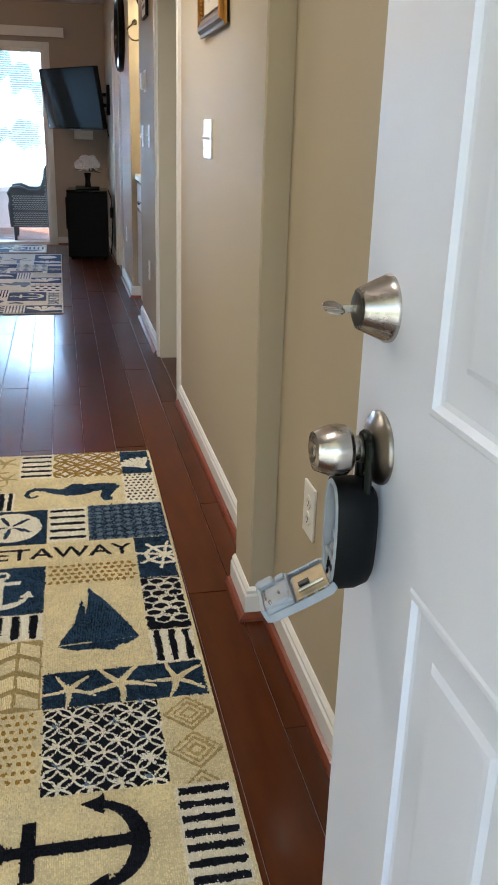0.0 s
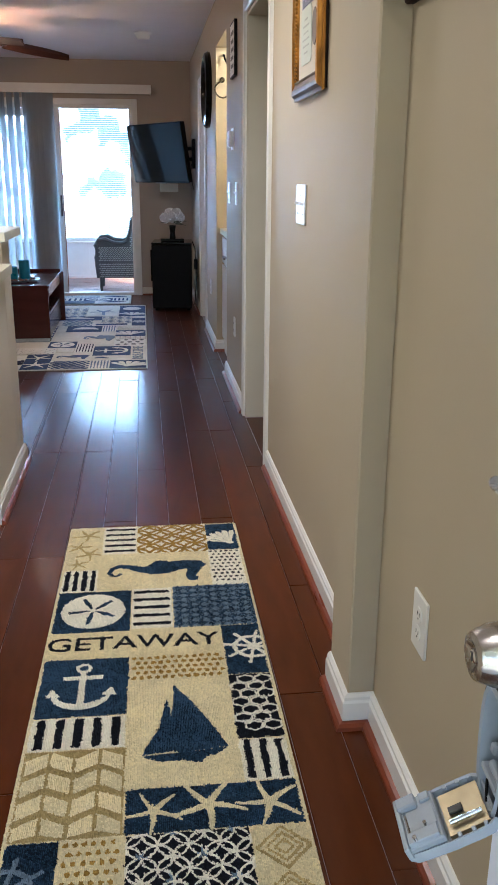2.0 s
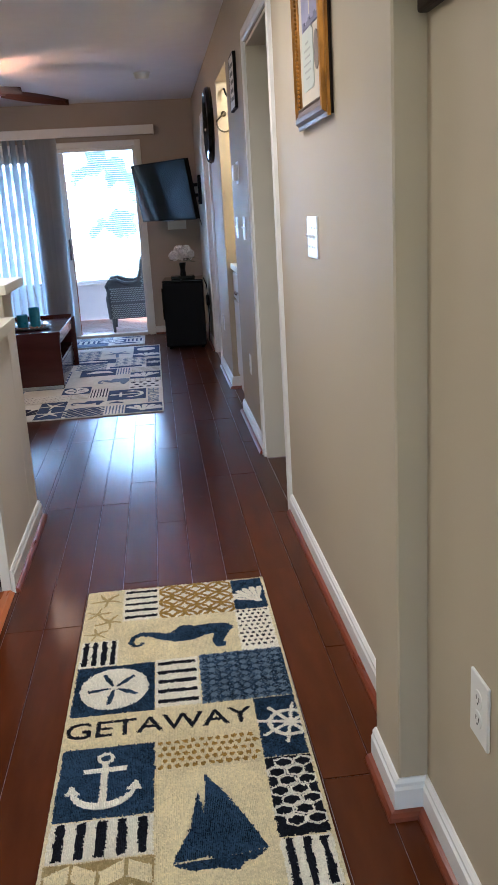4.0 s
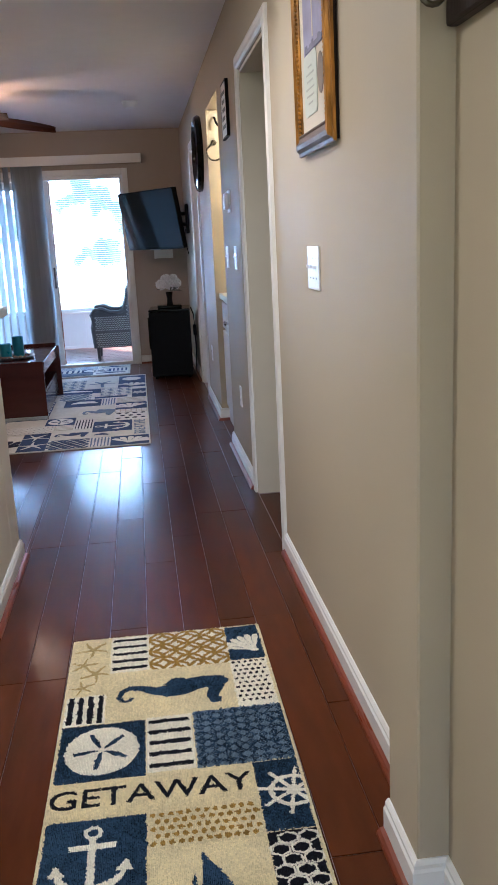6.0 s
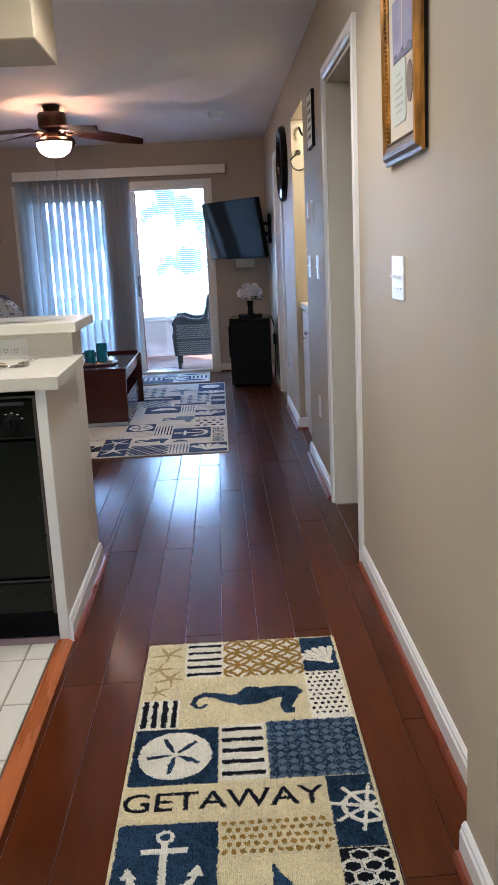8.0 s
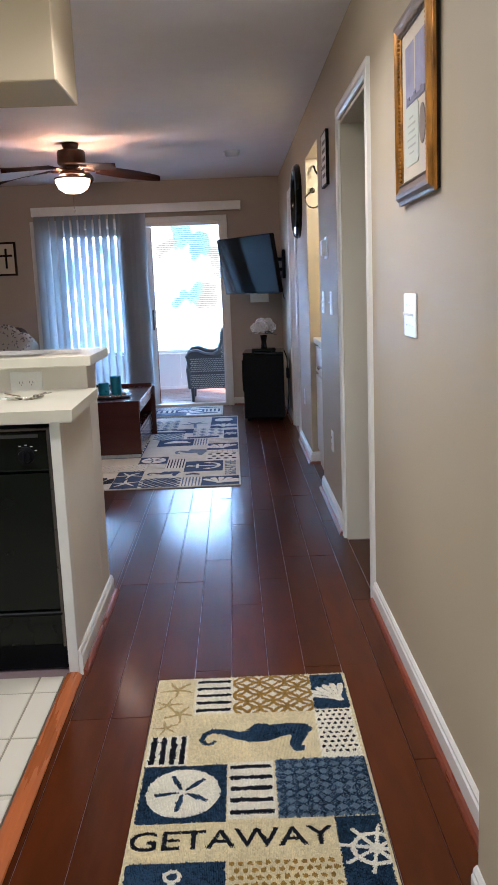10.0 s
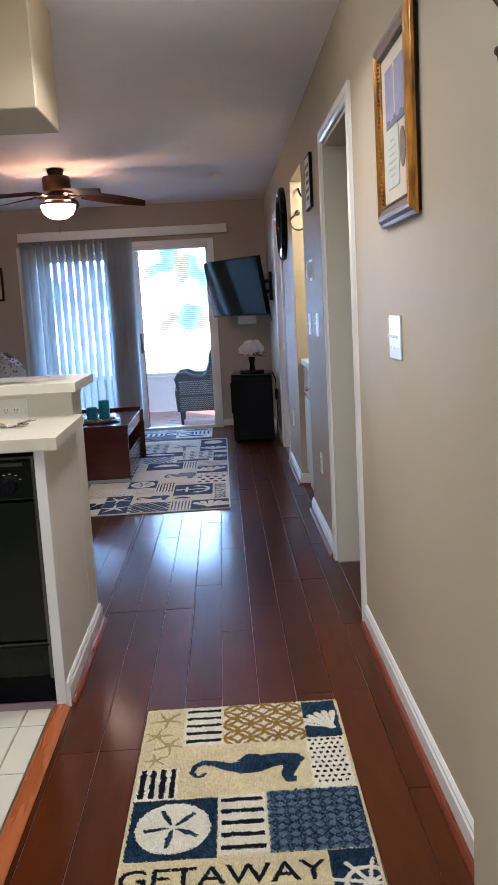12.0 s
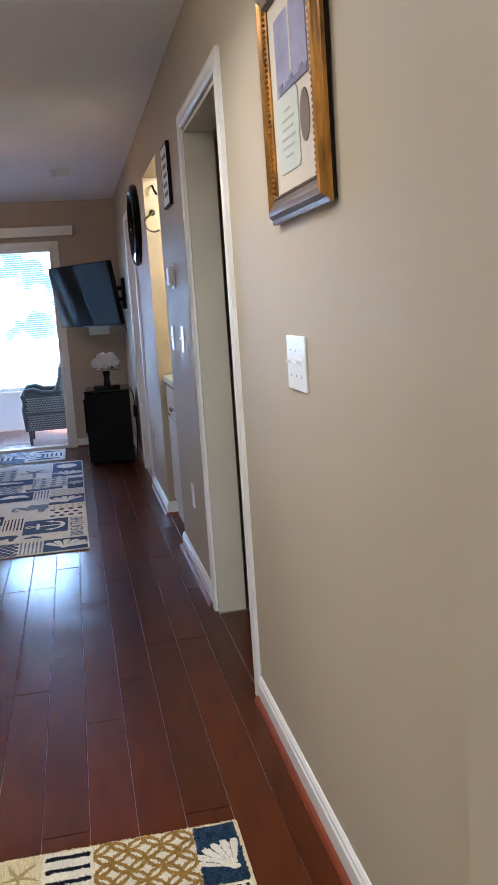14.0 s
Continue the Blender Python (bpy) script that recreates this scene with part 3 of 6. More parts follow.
part("rivet", lathe([(0, 0), (0.0022, 0), (0.0022, 0.003), (0, 0.003)], 12, m=pose(-0.0065, -0.010, -0.084, 0, -90, 0)), CHROME, lid_ob, "shiny steel rivet", True)
part("rivet", lathe([(0, 0), (0.0025, 0), (0.0025, 0.004), (0, 0.004)], 12, m=pose(-0.008, -0.024, -0.100, 0, -90, 0)), CHROME, lid_ob, "shiny steel rivet", True)

part("spring_clip", box(-0.001, -0.004, -0.054, 0.002, 0.004, -0.036, 0.0006), SLOT, lid_ob, "black spring clip")


# ---- small things on the hall wall ----
def wall_plate(name, y, z, w, h, label, category, kind, x=W, group="", n=1, face=(-1, 0)):
    """A plate on the hall wall (facing -x), or on another wall turned by face; kind: toggle, outlet, blank."""
    turn = 0 if face == (-1, 0) else (90 if face == (0, -1) else 0)
    ob = thing(name, pose(x, y, z, 0, 0, turn), label, category, group)
    part("cover_plate", box(-0.006, -w / 2, -h / 2, 0, w / 2, h / 2, 0.0025, seg=2), PLATE, ob)
    for i in range(n):
        c = (i - (n - 1) / 2) * 0.046 if kind == "toggle" else 0
        if kind == "toggle":
            part("toggle_slot", box(-0.0066, c - 0.005, -0.012, -0.0055, c + 0.005, 0.012), PLATE, ob)
            t = box(-0.018, c - 0.0035, -0.004, -0.005, c + 0.0035, 0.004, 0.001)
            t.transform(Matrix.Rotation(radians(18), 4, "Y"))
            part("toggle", t, PLATE, ob)
            for dz in (-0.03, 0.03):
                part("screw", lathe([(0, 0.0058), (0.003, 0.0058), (0.0028, 0.0068), (0, 0.007)], 10, m=pose(0, c, dz) @ TOX), CHROME, ob)
        if kind == "outlet":
            vert = h > w
            for s in (-0.0195, 0.0195):
                oy, oz = (0, s) if vert else (s, 0)
                part("receptacle", lathe([(0, 0.0055), (0.0165, 0.0055), (0.016, 0.0078), (0, 0.0078)], 20, m=pose(0, oy, oz) @ TOX), PLATE, ob)
                b = bmesh.new()
                for dy in (-0.006, 0.006):
                    box(-0.0084, oy + dy - 0.0010, oz - 0.002, -0.0077, oy + dy + 0.0010, oz + 0.006, bm=b)
                lathe([(0, 0.0077), (0.0022, 0.0077), (0.0022, 0.0084), (0, 0.0084)], 8, b, pose(0, oy, oz - 0.008) @ TOX)
                part("slots", b, SLOT, ob)
    return ob


wall_plate("light_switch", 3.215, 1.190, 0.165, 0.130, "white triple toggle light switch on the beige wall", "light switch", "toggle", n=3)
wall_plate("light_switch", 5.30, 1.187, 0.075, 0.125, "white single toggle light switch beside the doorway", "light switch", "toggle", group="hall switches")
wall_plate("light_switch", 5.70, 1.185, 0.075, 0.125, "white single toggle light switch beside the doorway", "light switch", "toggle", group="hall switches")
wall_plate("wall_outlet", 5.375, 0.41, 0.072, 0.118, "white duplex outlet low on the hallway wall", "outlet", "outlet")
wall_plate("wall_outlet", 7.23, 0.425, 0.072, 0.118, "white duplex outlet low beside the closed door", "outlet", "outlet")
wall_plate("wall_outlet", 1.722, 0.440, 0.080, 0.122, "white duplex outlet on the entry wall", "outlet", "outlet", x=0.486)
wall_plate("cable_plate", BACK, 1.17, 0.20, 0.09, "white blank cable plate under the television", "wall plate", "blank", x=0.25, face=(0, -1)).location = (0.255, BACK, 1.165)

th = thing("thermostat", pose(W, 5.50, 1.49), "white wall thermostat with a rounded cover", "thermostat")
part("back_plate", box(-0.006, -0.055, -0.06, 0, 0.055, 0.06, 0.002), PLATE, th)
part("cover", box(-0.030, -0.038, -0.045, -0.006, 0.038, 0.045, 0.009, seg=3), PLATE, th, "raised rounded cover")


# the gilt picture frame
def picture(name, y0, y1, z0, z1, depth, label):
    ob = thing(name, pose(W, (y0 + y1) / 2, z0, 0, -0.5, 0), label, "picture")
    hw, h = (y1 - y0) / 2, z1 - z0
    prof = [(0, depth * 0.30), (0, depth * 0.55), (0.010, depth * 0.62), (0.018, depth * 0.95), (0.030, depth), (0.040, depth * 0.82), (0.052, depth * 0.72), (0.058, depth * 0.5), (0.058, depth * 0.30)]
    corners = [(-hw, 0, 1, 1), (hw, 0, -1, 1), (hw, h, -1, -1), (-hw, h, 1, -1)]
    for i in range(4):
        b = bmesh.new()
        rings = []
        for y, z, sy, sz in (corners[i], corners[(i + 1) % 4]):
            rings.append([b.verts.new((-o, y + p * sy, z + p * sz)) for p, o in prof])
        for k in range(len(prof)):
            j = (k + 1) % len(prof)
            b.faces.new((rings[0][k], rings[0][j], rings[1][j], rings[1][k]))
        b.faces.new(rings[0]), b.faces.new(rings[1])
        rail = part("frame_rail", b, PEWTER if i in (0, 2) else GOLD, ob, "pewter-grey carved rail" if i in (0, 2) else "worn gilt carved rail")
        beads = bmesh.new()
        (ya, za, sy, sz), (yb, zb, ty, tz) = corners[i], corners[(i + 1) % 4]
        n = int(max(abs(yb - ya), abs(zb - za)) / 0.012)
        for q in range(5, n - 4):
            f = q / n
            bb = bmesh.new()
            bmesh.ops.create_icosphere(bb, subdivisions=1, radius=0.0052)
            inset = 0.053
            merge(beads, bb, Matrix.Translation((-depth * 0.72, ya + (yb - ya) * f + (inset * sy if i % 2 else 0), za + (zb - za) * f + (inset * sz if i % 2 == 0 else 0))))
        part("beading", beads, PEWTER if i in (0, 2) else GOLD, rail, "carved beaded edge")
    b = bmesh.new()
    for y0_, y1_, z0_, z1_ in ((-hw + 0.003, -hw + 0.03, 0.006, h - 0.006), (hw - 0.03, hw - 0.003, 0.006, h - 0.006), (-hw + 0.03, hw - 0.03, 0.006, 0.03), (-hw + 0.03, hw - 0.03, h - 0.03, h - 0.006)):
        box(-depth * 0.30, y0_, z0_, -0.0005, y1_, z1_, bm=b)
    part("backing_frame", b, DARKW, ob, "dark backing behind the gilt")
    part("mat_board", box(-0.012, -hw + 0.05, 0.05, -0.004, hw - 0.05, h - 0.05), MATB, ob, "cream mat board")
    part("art_print", box(-0.0145, -hw + 0.105, h * 0.50, -0.012, hw - 0.115, h - 0.10), PRINTB, ob, "hazy lilac lighthouse print")
    b = box(-0.0152, -0.012, h * 0.56, -0.0146, 0.000, h * 0.56 + 0.12)
    box(-0.0154, -0.014, h * 0.56 + 0.12, -0.0146, 0.002, h * 0.56 + 0.135, bm=b)
    part("print_tower", b, MATB, ob, "pale lighthouse tower")
    b = bmesh.new()
    for k in range(9):
        y_ = -hw + 0.107 + 0.027 * k
        if y_ + 0.027 < hw - 0.117:
            box(-0.0156 - 0.0001 * k, y_, h * 0.502, -0.0147, y_ + 0.027, h * 0.535 + 0.006 * math.sin(k * 1.9), bm=b)
    part("print_shore", b, PRINTD, ob, "dim rocky shore")
    b = prism([(-0.085, 0.012), (-0.073, 0), (0.073, 0), (0.085, 0.012), (0.085, 0.15), (0.073, 0.162), (-0.073, 0.162), (-0.085, 0.15)], 0, 0.0022)
    b.transform(pose(-0.012, 0.045, h * 0.19, 90, 0, -90))
    cap = part("caption_card", b, PRINTG, ob, "pale green caption card")
    b = bmesh.new()
    for i in range(6):
        wdt = (0.05, 0.10, 0.08, 0.11, 0.10, 0.06)[i]
        box(-0.0150, 0.045 - wdt / 2, h * 0.19 + 0.125 - 0.019 * i, -0.0144, 0.045 + wdt / 2, h * 0.19 + 0.130 - 0.019 * i, bm=b)
    part("caption_lines", b, CAPT, ob, "unreadable grey text lines")
    # dark oval shaped as a reflection in the picture's glass
    part("medallion", lathe([(0, 0.0118), (0.035, 0.0118), (0.034, 0.014), (0, 0.014)], 20, m=pose(0, -0.085, h * 0.36) @ TOX @ Matrix.Diagonal((1.5, 1, 1, 1))), PEWTER, ob, "dark oval that stands for a reflection in the picture glass")
    return ob


picture("framed_print", 2.855, 3.318, 1.517, 2.04, 0.031, "ornate gilt frame with a lighthouse print")

# small framed sign farther along
sg = thing("framed_sign", pose(W, 5.40, 1.812), "small black framed white sign with dark writing", "sign")
bm = bmesh.new()
for y0, y1, z0, z1 in ((-0.12, 0.12, 0, 0.008), (-0.12, 0.12, 0.272, 0.28), (-0.12, -0.112, 0.008, 0.272), (0.112, 0.12, 0.008, 0.272)):
    box(-0.017, y0, z0, 0, y1, z1, bm=bm)
part("frame", bm, BLACKM, sg, "thin black frame")
part("sheet", box(-0.0162, -0.112, 0.008, -0.002, 0.112, 0.272), PAPER, sg, "white printed sheet")
bm = bmesh.new()
for i in range(5):
    box(-0.0170, -0.075 + 0.01 * (i % 2), 0.215 - 0.042 * i, -0.0161, 0.075 - 0.012 * (i % 3), 0.235 - 0.042 * i, bm=bm)
part("writing", bm, INK, sg, "unreadable dark writing")

# round black mirror frame
mr = thing("round_mirror", pose(W, 7.30, 1.915), "round mirror in a thick glossy black frame", "mirror")
part("frame", lathe([(0.20, 0.0), (0.27, 0.0), (0.275, 0.02), (0.262, 0.042), (0.235, 0.05), (0.212, 0.036), (0.20, 0.02)], 48, m=TOX, close=False), BLACKG, mr, "thick black ring", True)
part("glass", lathe([(0, 0.012), (0.205, 0.012), (0.205, 0.016), (0, 0.016)], 48, m=TOX), BLACKG, mr, "dark glass")

# coat rack by the door
rk = thing("coat_rack", pose(0.486, 1.51, 1.588), "dark wooden wall rack with metal coat hooks", "coat rack")
part("board", box(-0.022, -0.50, 0, 0, 0.50, 0.13, 0.005, seg=2), DARKW, rk)
for i in range(6):
    y = 0.45 - 0.17 * i
    b = bmesh.new()
    for dy in (-0.018, 0.018):
        tube([(-0.022, y, 0.105), (-0.030, y + dy * 0.5, 0.090), (-0.032, y + dy, 0.060)] + [(-0.052 + 0.020 * math.cos(a), y + dy * 1.2, 0.048 - 0.022 * math.sin(a)) for a in [math.pi * k / 8 for k in range(9)]] + [(-0.075, y + dy * 1.3, 0.066)], 0.005, 8, b)
        bmesh.ops.create_icosphere(b, subdivisions=2, radius=0.008, matrix=Matrix.Translation((-0.076, y + dy * 1.3, 0.070)))
    tube([(-0.022, y, 0.112), (-0.045, y, 0.108), (-0.075, y, 0.118), (-0.092, y, 0.140)], 0.005, 8, b)
    lathe([(0, 0), (0.017, 0), (0.015, 0.005), (0.008, 0.008), (0, 0.008)], 16, b, pose(-0.022, y, 0.100) @ TOX)
    part("hook", b, HOOKM, rk, "dark bronze double hook", True)

# ---- runner rug: woven patches with raised motifs ----
class Patch:
    """One woven patch: a background and motifs on it, in metres from the rug's corner, u across and v towards the entry."""

    def __init__(self, u0, v0, u1, v1, bg, h=0.0105):
        self.u0, self.v0, self.u1, self.v1, self.h = u0, v0, u1, v1, h
        self.w, self.l = u1 - u0, v1 - v0
        self.bm, self.count = bmesh.new(), 0
        self.poly(self.edge([(0, 0), (self.w, 0), (self.w, self.l), (0, self.l)], 0.0016), bg, 0)

    def edge(self, pts, jit, step=0.014):
        out = []
        for (a, b), (c, d) in zip(pts, pts[1:] + pts[:1]):
            n = max(1, int(math.hypot(c - a, d - b) / step))
            for i in range(n):
                f = i / n
                out.append((a + (c - a) * f + random.uniform(-jit, jit), b + (d - b) * f + random.uniform(-jit, jit)))
        return out

    def poly(self, pts, mi, up=1):
        self.count = (self.count + 1) % 23 if up else 0
        z = self.h + 0.0012 * up + 0.00005 * self.count
        pts = self.clip(pts)
        if len(pts) < 3:
            return
        prism([(self.u0 + u, -(self.v0 + v)) for u, v in pts], z - 0.004, z, self.bm, mi)

    def clip(self, pts):
        """Keeps a motif inside its patch."""
        for axis, lim, sign in ((0, -0.002, 1), (0, self.w + 0.002, -1), (1, -0.002, 1), (1, self.l + 0.002, -1)):
            out = []
            for p, q in zip(pts, pts[1:] + pts[:1]):
                a, b = (p[axis] - lim) * sign, (q[axis] - lim) * sign
                if a >= 0:
                    out.append(p)
                if a * b < 0:
                    f = a / (a - b)
                    out.append((p[0] + (q[0] - p[0]) * f, p[1] + (q[1] - p[1]) * f))
            pts = out
            if len(pts) < 3:
                return []
        return pts

    def shape(self, pts, mi, up=1, jit=0.0012):
        self.poly(self.edge(pts, jit), mi, up)

    def ribbon(self, pts, widths, mi, up=1, jit=0.0008):
        """A band of changing width along points."""
        if not isinstance(widths, (list, tuple)):
            widths = [widths] * len(pts)
        lo, hi = [], []
        for i, (u, v) in enumerate(pts):
            (a, b), (c, d) = pts[max(0, i - 1)], pts[min(len(pts) - 1, i + 1)]
            k = math.hypot(c - a, d - b) or 1
            nx, ny, w = -(d - b) / k, (c - a) / k, widths[i] / 2 + random.uniform(-jit, jit)
            lo.append((u + nx * w, v + ny * w)), hi.append((u - nx * w, v - ny * w))
        for i in range(len(pts) - 1):
            self.poly([lo[i], lo[i + 1], hi[i + 1], hi[i]], mi, up + 0.02 * (i % 3))

    def stripes_v(self, n, mi, fill=0.42):
        p = self.w / n
        for i in range(n):
            c = (i + 0.5) * p
            self.shape([(c - p * fill / 2, 0.006), (c + p * fill / 2, 0.006), (c + p * fill / 2, self.l - 0.006), (c - p * fill / 2, self.l - 0.006)], mi, jit=0.0022)

    def stripes_h(self, n, mi, fill=0.36):
        p = self.l / n
        for i in range(n):
            c = (i + 0.5) * p
            self.shape([(0.006, c - p * fill / 2), (self.w - 0.006, c - p * fill / 2), (self.w - 0.006, c + p * fill / 2), (0.006, c + p * fill / 2)], mi, jit=0.0018)

    def dots(self, du, dv, r, mi):
        rows = int(self.l / dv)
        for j in range(rows):
            for i in range(int(self.w / du)):
                u, v = (i + 0.5 + 0.5 * (j % 2)) * du, (j + 0.5) * dv
                if u > self.w - r:
                    continue
                self.poly([(u + r * math.cos(a) * random.uniform(0.75, 1.2), v + 1.1 * r * math.sin(a) * random.uniform(0.75, 1.2)) for a in [math.pi * k / 3.5 for k in range(7)]], mi)

    def rings(self, p, wid, mi):
        """Interlaced circles."""
        nu, nv = int(self.w / p) + 1, int(self.l / p) + 1
        for i in range(nu + 1):
            for j in range(nv + 1):
                for cu, cv in ((i * p, j * p), ((i + 0.5) * p, (j + 0.5) * p)):
                    self.ribbon([(cu + p * 0.5 * math.cos(a), cv + p * 0.5 * math.sin(a)) for a in [2 * math.pi * k / 20 for k in range(21)]], wid, mi)

    def star(self, cu, cv, r, turn, mi, arm=0.30):
        for k in range(5):
            a = turn + 2 * math.pi * k / 5
            self.ribbon([(cu + r * q * math.cos(a + 0.15 * q), cv + r * q * math.sin(a + 0.15 * q)) for q in (0, 0.35, 0.7, 1)], [r * arm, r * arm * 0.8, r * arm * 0.55, r * 0.06], mi)

    def disc(self, cu, cv, ru, rv, mi, up=1, n=28):
        self.poly([(cu + ru * math.cos(2 * math.pi * k / n) * random.uniform(0.98, 1.02), cv + rv * math.sin(2 * math.pi * k / n) * random.uniform(0.98, 1.02)) for k in range(n)], mi, up)

    def scale_cells(self, p, mi, wid):
        """Honeycomb cells, as drawn on nets and turtle shells."""
        j = 0
        v = p * 0.5
        while v < self.l - p * 0.25:
            u = p * (0.5 if j % 2 else 1.0) * 0.95
            while u < self.w - p * 0.3:
                r = p * 0.5
                self.ribbon([(u + r * math.cos(a), v + r * 0.8 * math.sin(a)) for a in [2 * math.pi * k / 6 + 0.5 for k in range(7)]], wid, mi)
                u += p
            v += p * 0.72
            j += 1

    def diamonds(self, p, mi, wid, n=3):
        u = p / 2
        while u < self.w + p / 2:
            v = p / 2
            while v < self.l + p / 2:
                for q in range(1, n + 1):
                    r = p / 2 * q / n * 0.92
                    pts = [(u + r, v), (u, v + r), (u - r, v), (u, v - r), (u + r, v)]
                    self.ribbon(pts, wid, mi)
                v += p
            u += p

    def chevrons(self, cols, rows, mi):
        pu, pv = self.w / cols, self.l / rows
        for i in range(cols):
            for j in range(rows):
                u, v, g = i * pu, j * pv, 0.0045
                s = 1 if i % 2 else -1
                d = pv * 0.42
                a, b = (d, 0) if s < 0 else (0, d)
                top = [(u + g, v + a * 0.9 + g), (u + pu - g, v + b * 0.9 + g), (u + pu - g, v + b * 0.9 + pv * 0.74), (u + g, v + a * 0.9 + pv * 0.74)]
                self.shape([(x, min(y, self.l - 0.004)) for x, y in top], mi)

    def anchor(self, cu, cv, s, mi, flat=False, wide=1.0):
        def g(pts):
            return [((cu + s * v, cv + s * u) if flat else (cu + s * u, cv + s * v)) for u, v in pts]
        self.ribbon(g([(0, -0.36), (0, 0.44)]), s * 0.085, mi)
        self.ribbon(g([(-0.30 * wide, -0.20), (0.30 * wide, -0.20)]), s * 0.085, mi, 1.1)
        self.ribbon(g([(0.09 * math.cos(a), -0.43 + 0.09 * math.sin(a)) for a in [2 * math.pi * k / 10 for k in range(11)]]), s * 0.045, mi)
        self.ribbon(g([(0.43 * wide * math.sin(a), 0.46 - 0.38 * wide * (1 - math.cos(a))) for a in [-1.3 + 2.6 * k / 14 for k in range(15)]]), [s * (0.05 + 0.06 * math.sin(math.pi * k / 14)) for k in range(15)], mi, 1.2)
        for q in (-1, 1):
            self.shape(g([(q * 0.31 * wide, 0.46 - 0.28 * wide), (q * 0.52 * wide, 0.45 - 0.26 * wide), (q * 0.44 * wide, 0.46 - 0.47 * wide)]), mi, 1.3)

    def seahorse(self, u0, v0, w, h, mi):
        def g(p):
            return (u0 + w * p[0], v0 + h * p[1])
        tail = [(0.13, 0.62), (0.10, 0.74), (0.04, 0.74), (0.00, 0.60), (0.03, 0.38), (0.10, 0.28), (0.20, 0.32), (0.32, 0.46), (0.45, 0.52), (0.58, 0.46), (0.70, 0.34), (0.82, 0.30), (0.92, 0.34), (0.98, 0.46)]
        wid = [0.05, 0.07, 0.08, 0.10, 0.12, 0.14, 0.18, 0.24, 0.40, 0.50, 0.46, 0.40, 0.42, 0.30]
        self.ribbon([g(p) for p in tail], [h * x for x in wid], mi)
        self.ribbon([g(p) for p in ((0.90, 0.42), (0.89, 0.62), (0.86, 0.80), (0.86, 1.0))], [h * 0.34, h * 0.28, h * 0.22, h * 0.16], mi, 1.2)
        self.shape([g(p) for p in ((0.42, 0.30), (0.50, 0.08), (0.62, 0.10), (0.64, 0.30))], mi, 1.3)
        self.shape([g(p) for p in ((0.84, 0.90), (0.94, 0.92), (0.92, 1.08), (0.83, 1.08))], mi, 1.4)

    def fan_shell(self, cu, cv, r, mi, turn=0.0, spread=2.0):
        for k in range(6):
            a = turn - spread / 2 + spread * k / 5
            self.ribbon([(cu + r * q * math.sin(a), cv - r * q * math.cos(a)) for q in (0.05, 0.5, 0.85, 1.0)], [r * spread * f for f in (0.02, 0.08, 0.14, 0.09)], mi, 1 + 0.05 * k)
        self.disc(cu, cv, r * 0.12, r * 0.08, mi, 1.5, 10)

    def boat(self, mi):
        def g(*pts):
            return [(self.w * u, self.l * v) for u, v in pts]
        self.shape(g((0.445, 0.05), (0.62, 0.25), (0.78, 0.47), (0.92, 0.70), (0.50, 0.74), (0.42, 0.72), (0.40, 0.45), (0.43, 0.25)), mi, 1)
        self.shape(g((0.375, 0.20), (0.41, 0.40), (0.44, 0.71), (0.13, 0.74), (0.25, 0.56), (0.30, 0.50), (0.33, 0.33)), mi, 1.1)
        self.shape(g((0.13, 0.75), (0.50, 0.735), (0.91, 0.71), (0.80, 0.77), (0.70, 0.78), (0.66, 0.83), (0.50, 0.80), (0.30, 0.80)), mi, 1.2)

    def wheel(self, cu, cv, r, mi):
        self.ribbon([(cu + r * 0.62 * math.cos(a), cv + r * 0.62 * math.sin(a)) for a in [2 * math.pi * k / 20 for k in range(21)]], r * 0.12, mi)
        for k in range(4):
            a = math.pi * k / 4 + 0.2
            self.ribbon([(cu - r * math.cos(a), cv - r * math.sin(a)), (cu + r * math.cos(a), cv + r * math.sin(a))], r * 0.10, mi, 1.1 + 0.1 * k)
        self.disc(cu, cv, r * 0.2, r * 0.2, mi, 1.6, 12)

    def sand_dollar(self, bg, mi):
        cu, cv = self.w / 2, self.l / 2
        self.disc(cu, cv, self.w * 0.43, self.l * 0.42, bg)
        for k in range(5):
            a = 0.5 + 2 * math.pi * k / 5
            self.ribbon([(cu + self.w * q * math.cos(a), cv + self.l * q * math.sin(a)) for q in (0.05, 0.2, 0.33)], [0.004, 0.014, 0.009], mi, 2)

    def make(self, parent, name="woven_patch"):
        return part(name, self.bm, YARNS if parent.name.startswith("runner") else YARNS2, parent)


def words(text, size, m, material, name, parent):
    cu = bpy.data.curves.new(name, "FONT")
    cu.body, cu.size, cu.extrude, cu.align_x, cu.align_y = text, size, 0.0008, "CENTER", "CENTER"
    tmp = bpy.data.objects.new("tmp", cu)
    scene.collection.objects.link(tmp)
    bpy.context.view_layer.update()
    me = bpy.data.meshes.new_from_object(tmp.evaluated_get(bpy.context.evaluated_depsgraph_get()))
    bpy.data.objects.remove(tmp)
    me.materials.clear()
    me.materials.append(material)
    ob = new(name, me)
    ob.parent = parent
    ob.matrix_basis = m
    return ob


RW, RL = 0.620, 2.42
rug = thing("runner_rug", pose(-0.338, 3.286, 0.0, 0, 0, -0.43), "cream and navy nautical runner rug of woven patches", "rug")
part("rug_base", box(0, -RL, 0.001, RW, 0, 0.0095, 0.003), CREAM, rug, "cream bound rug base")


def P(u0, v0, u1, v1, bg):
    return Patch(u0, v0, u1, v1, bg)


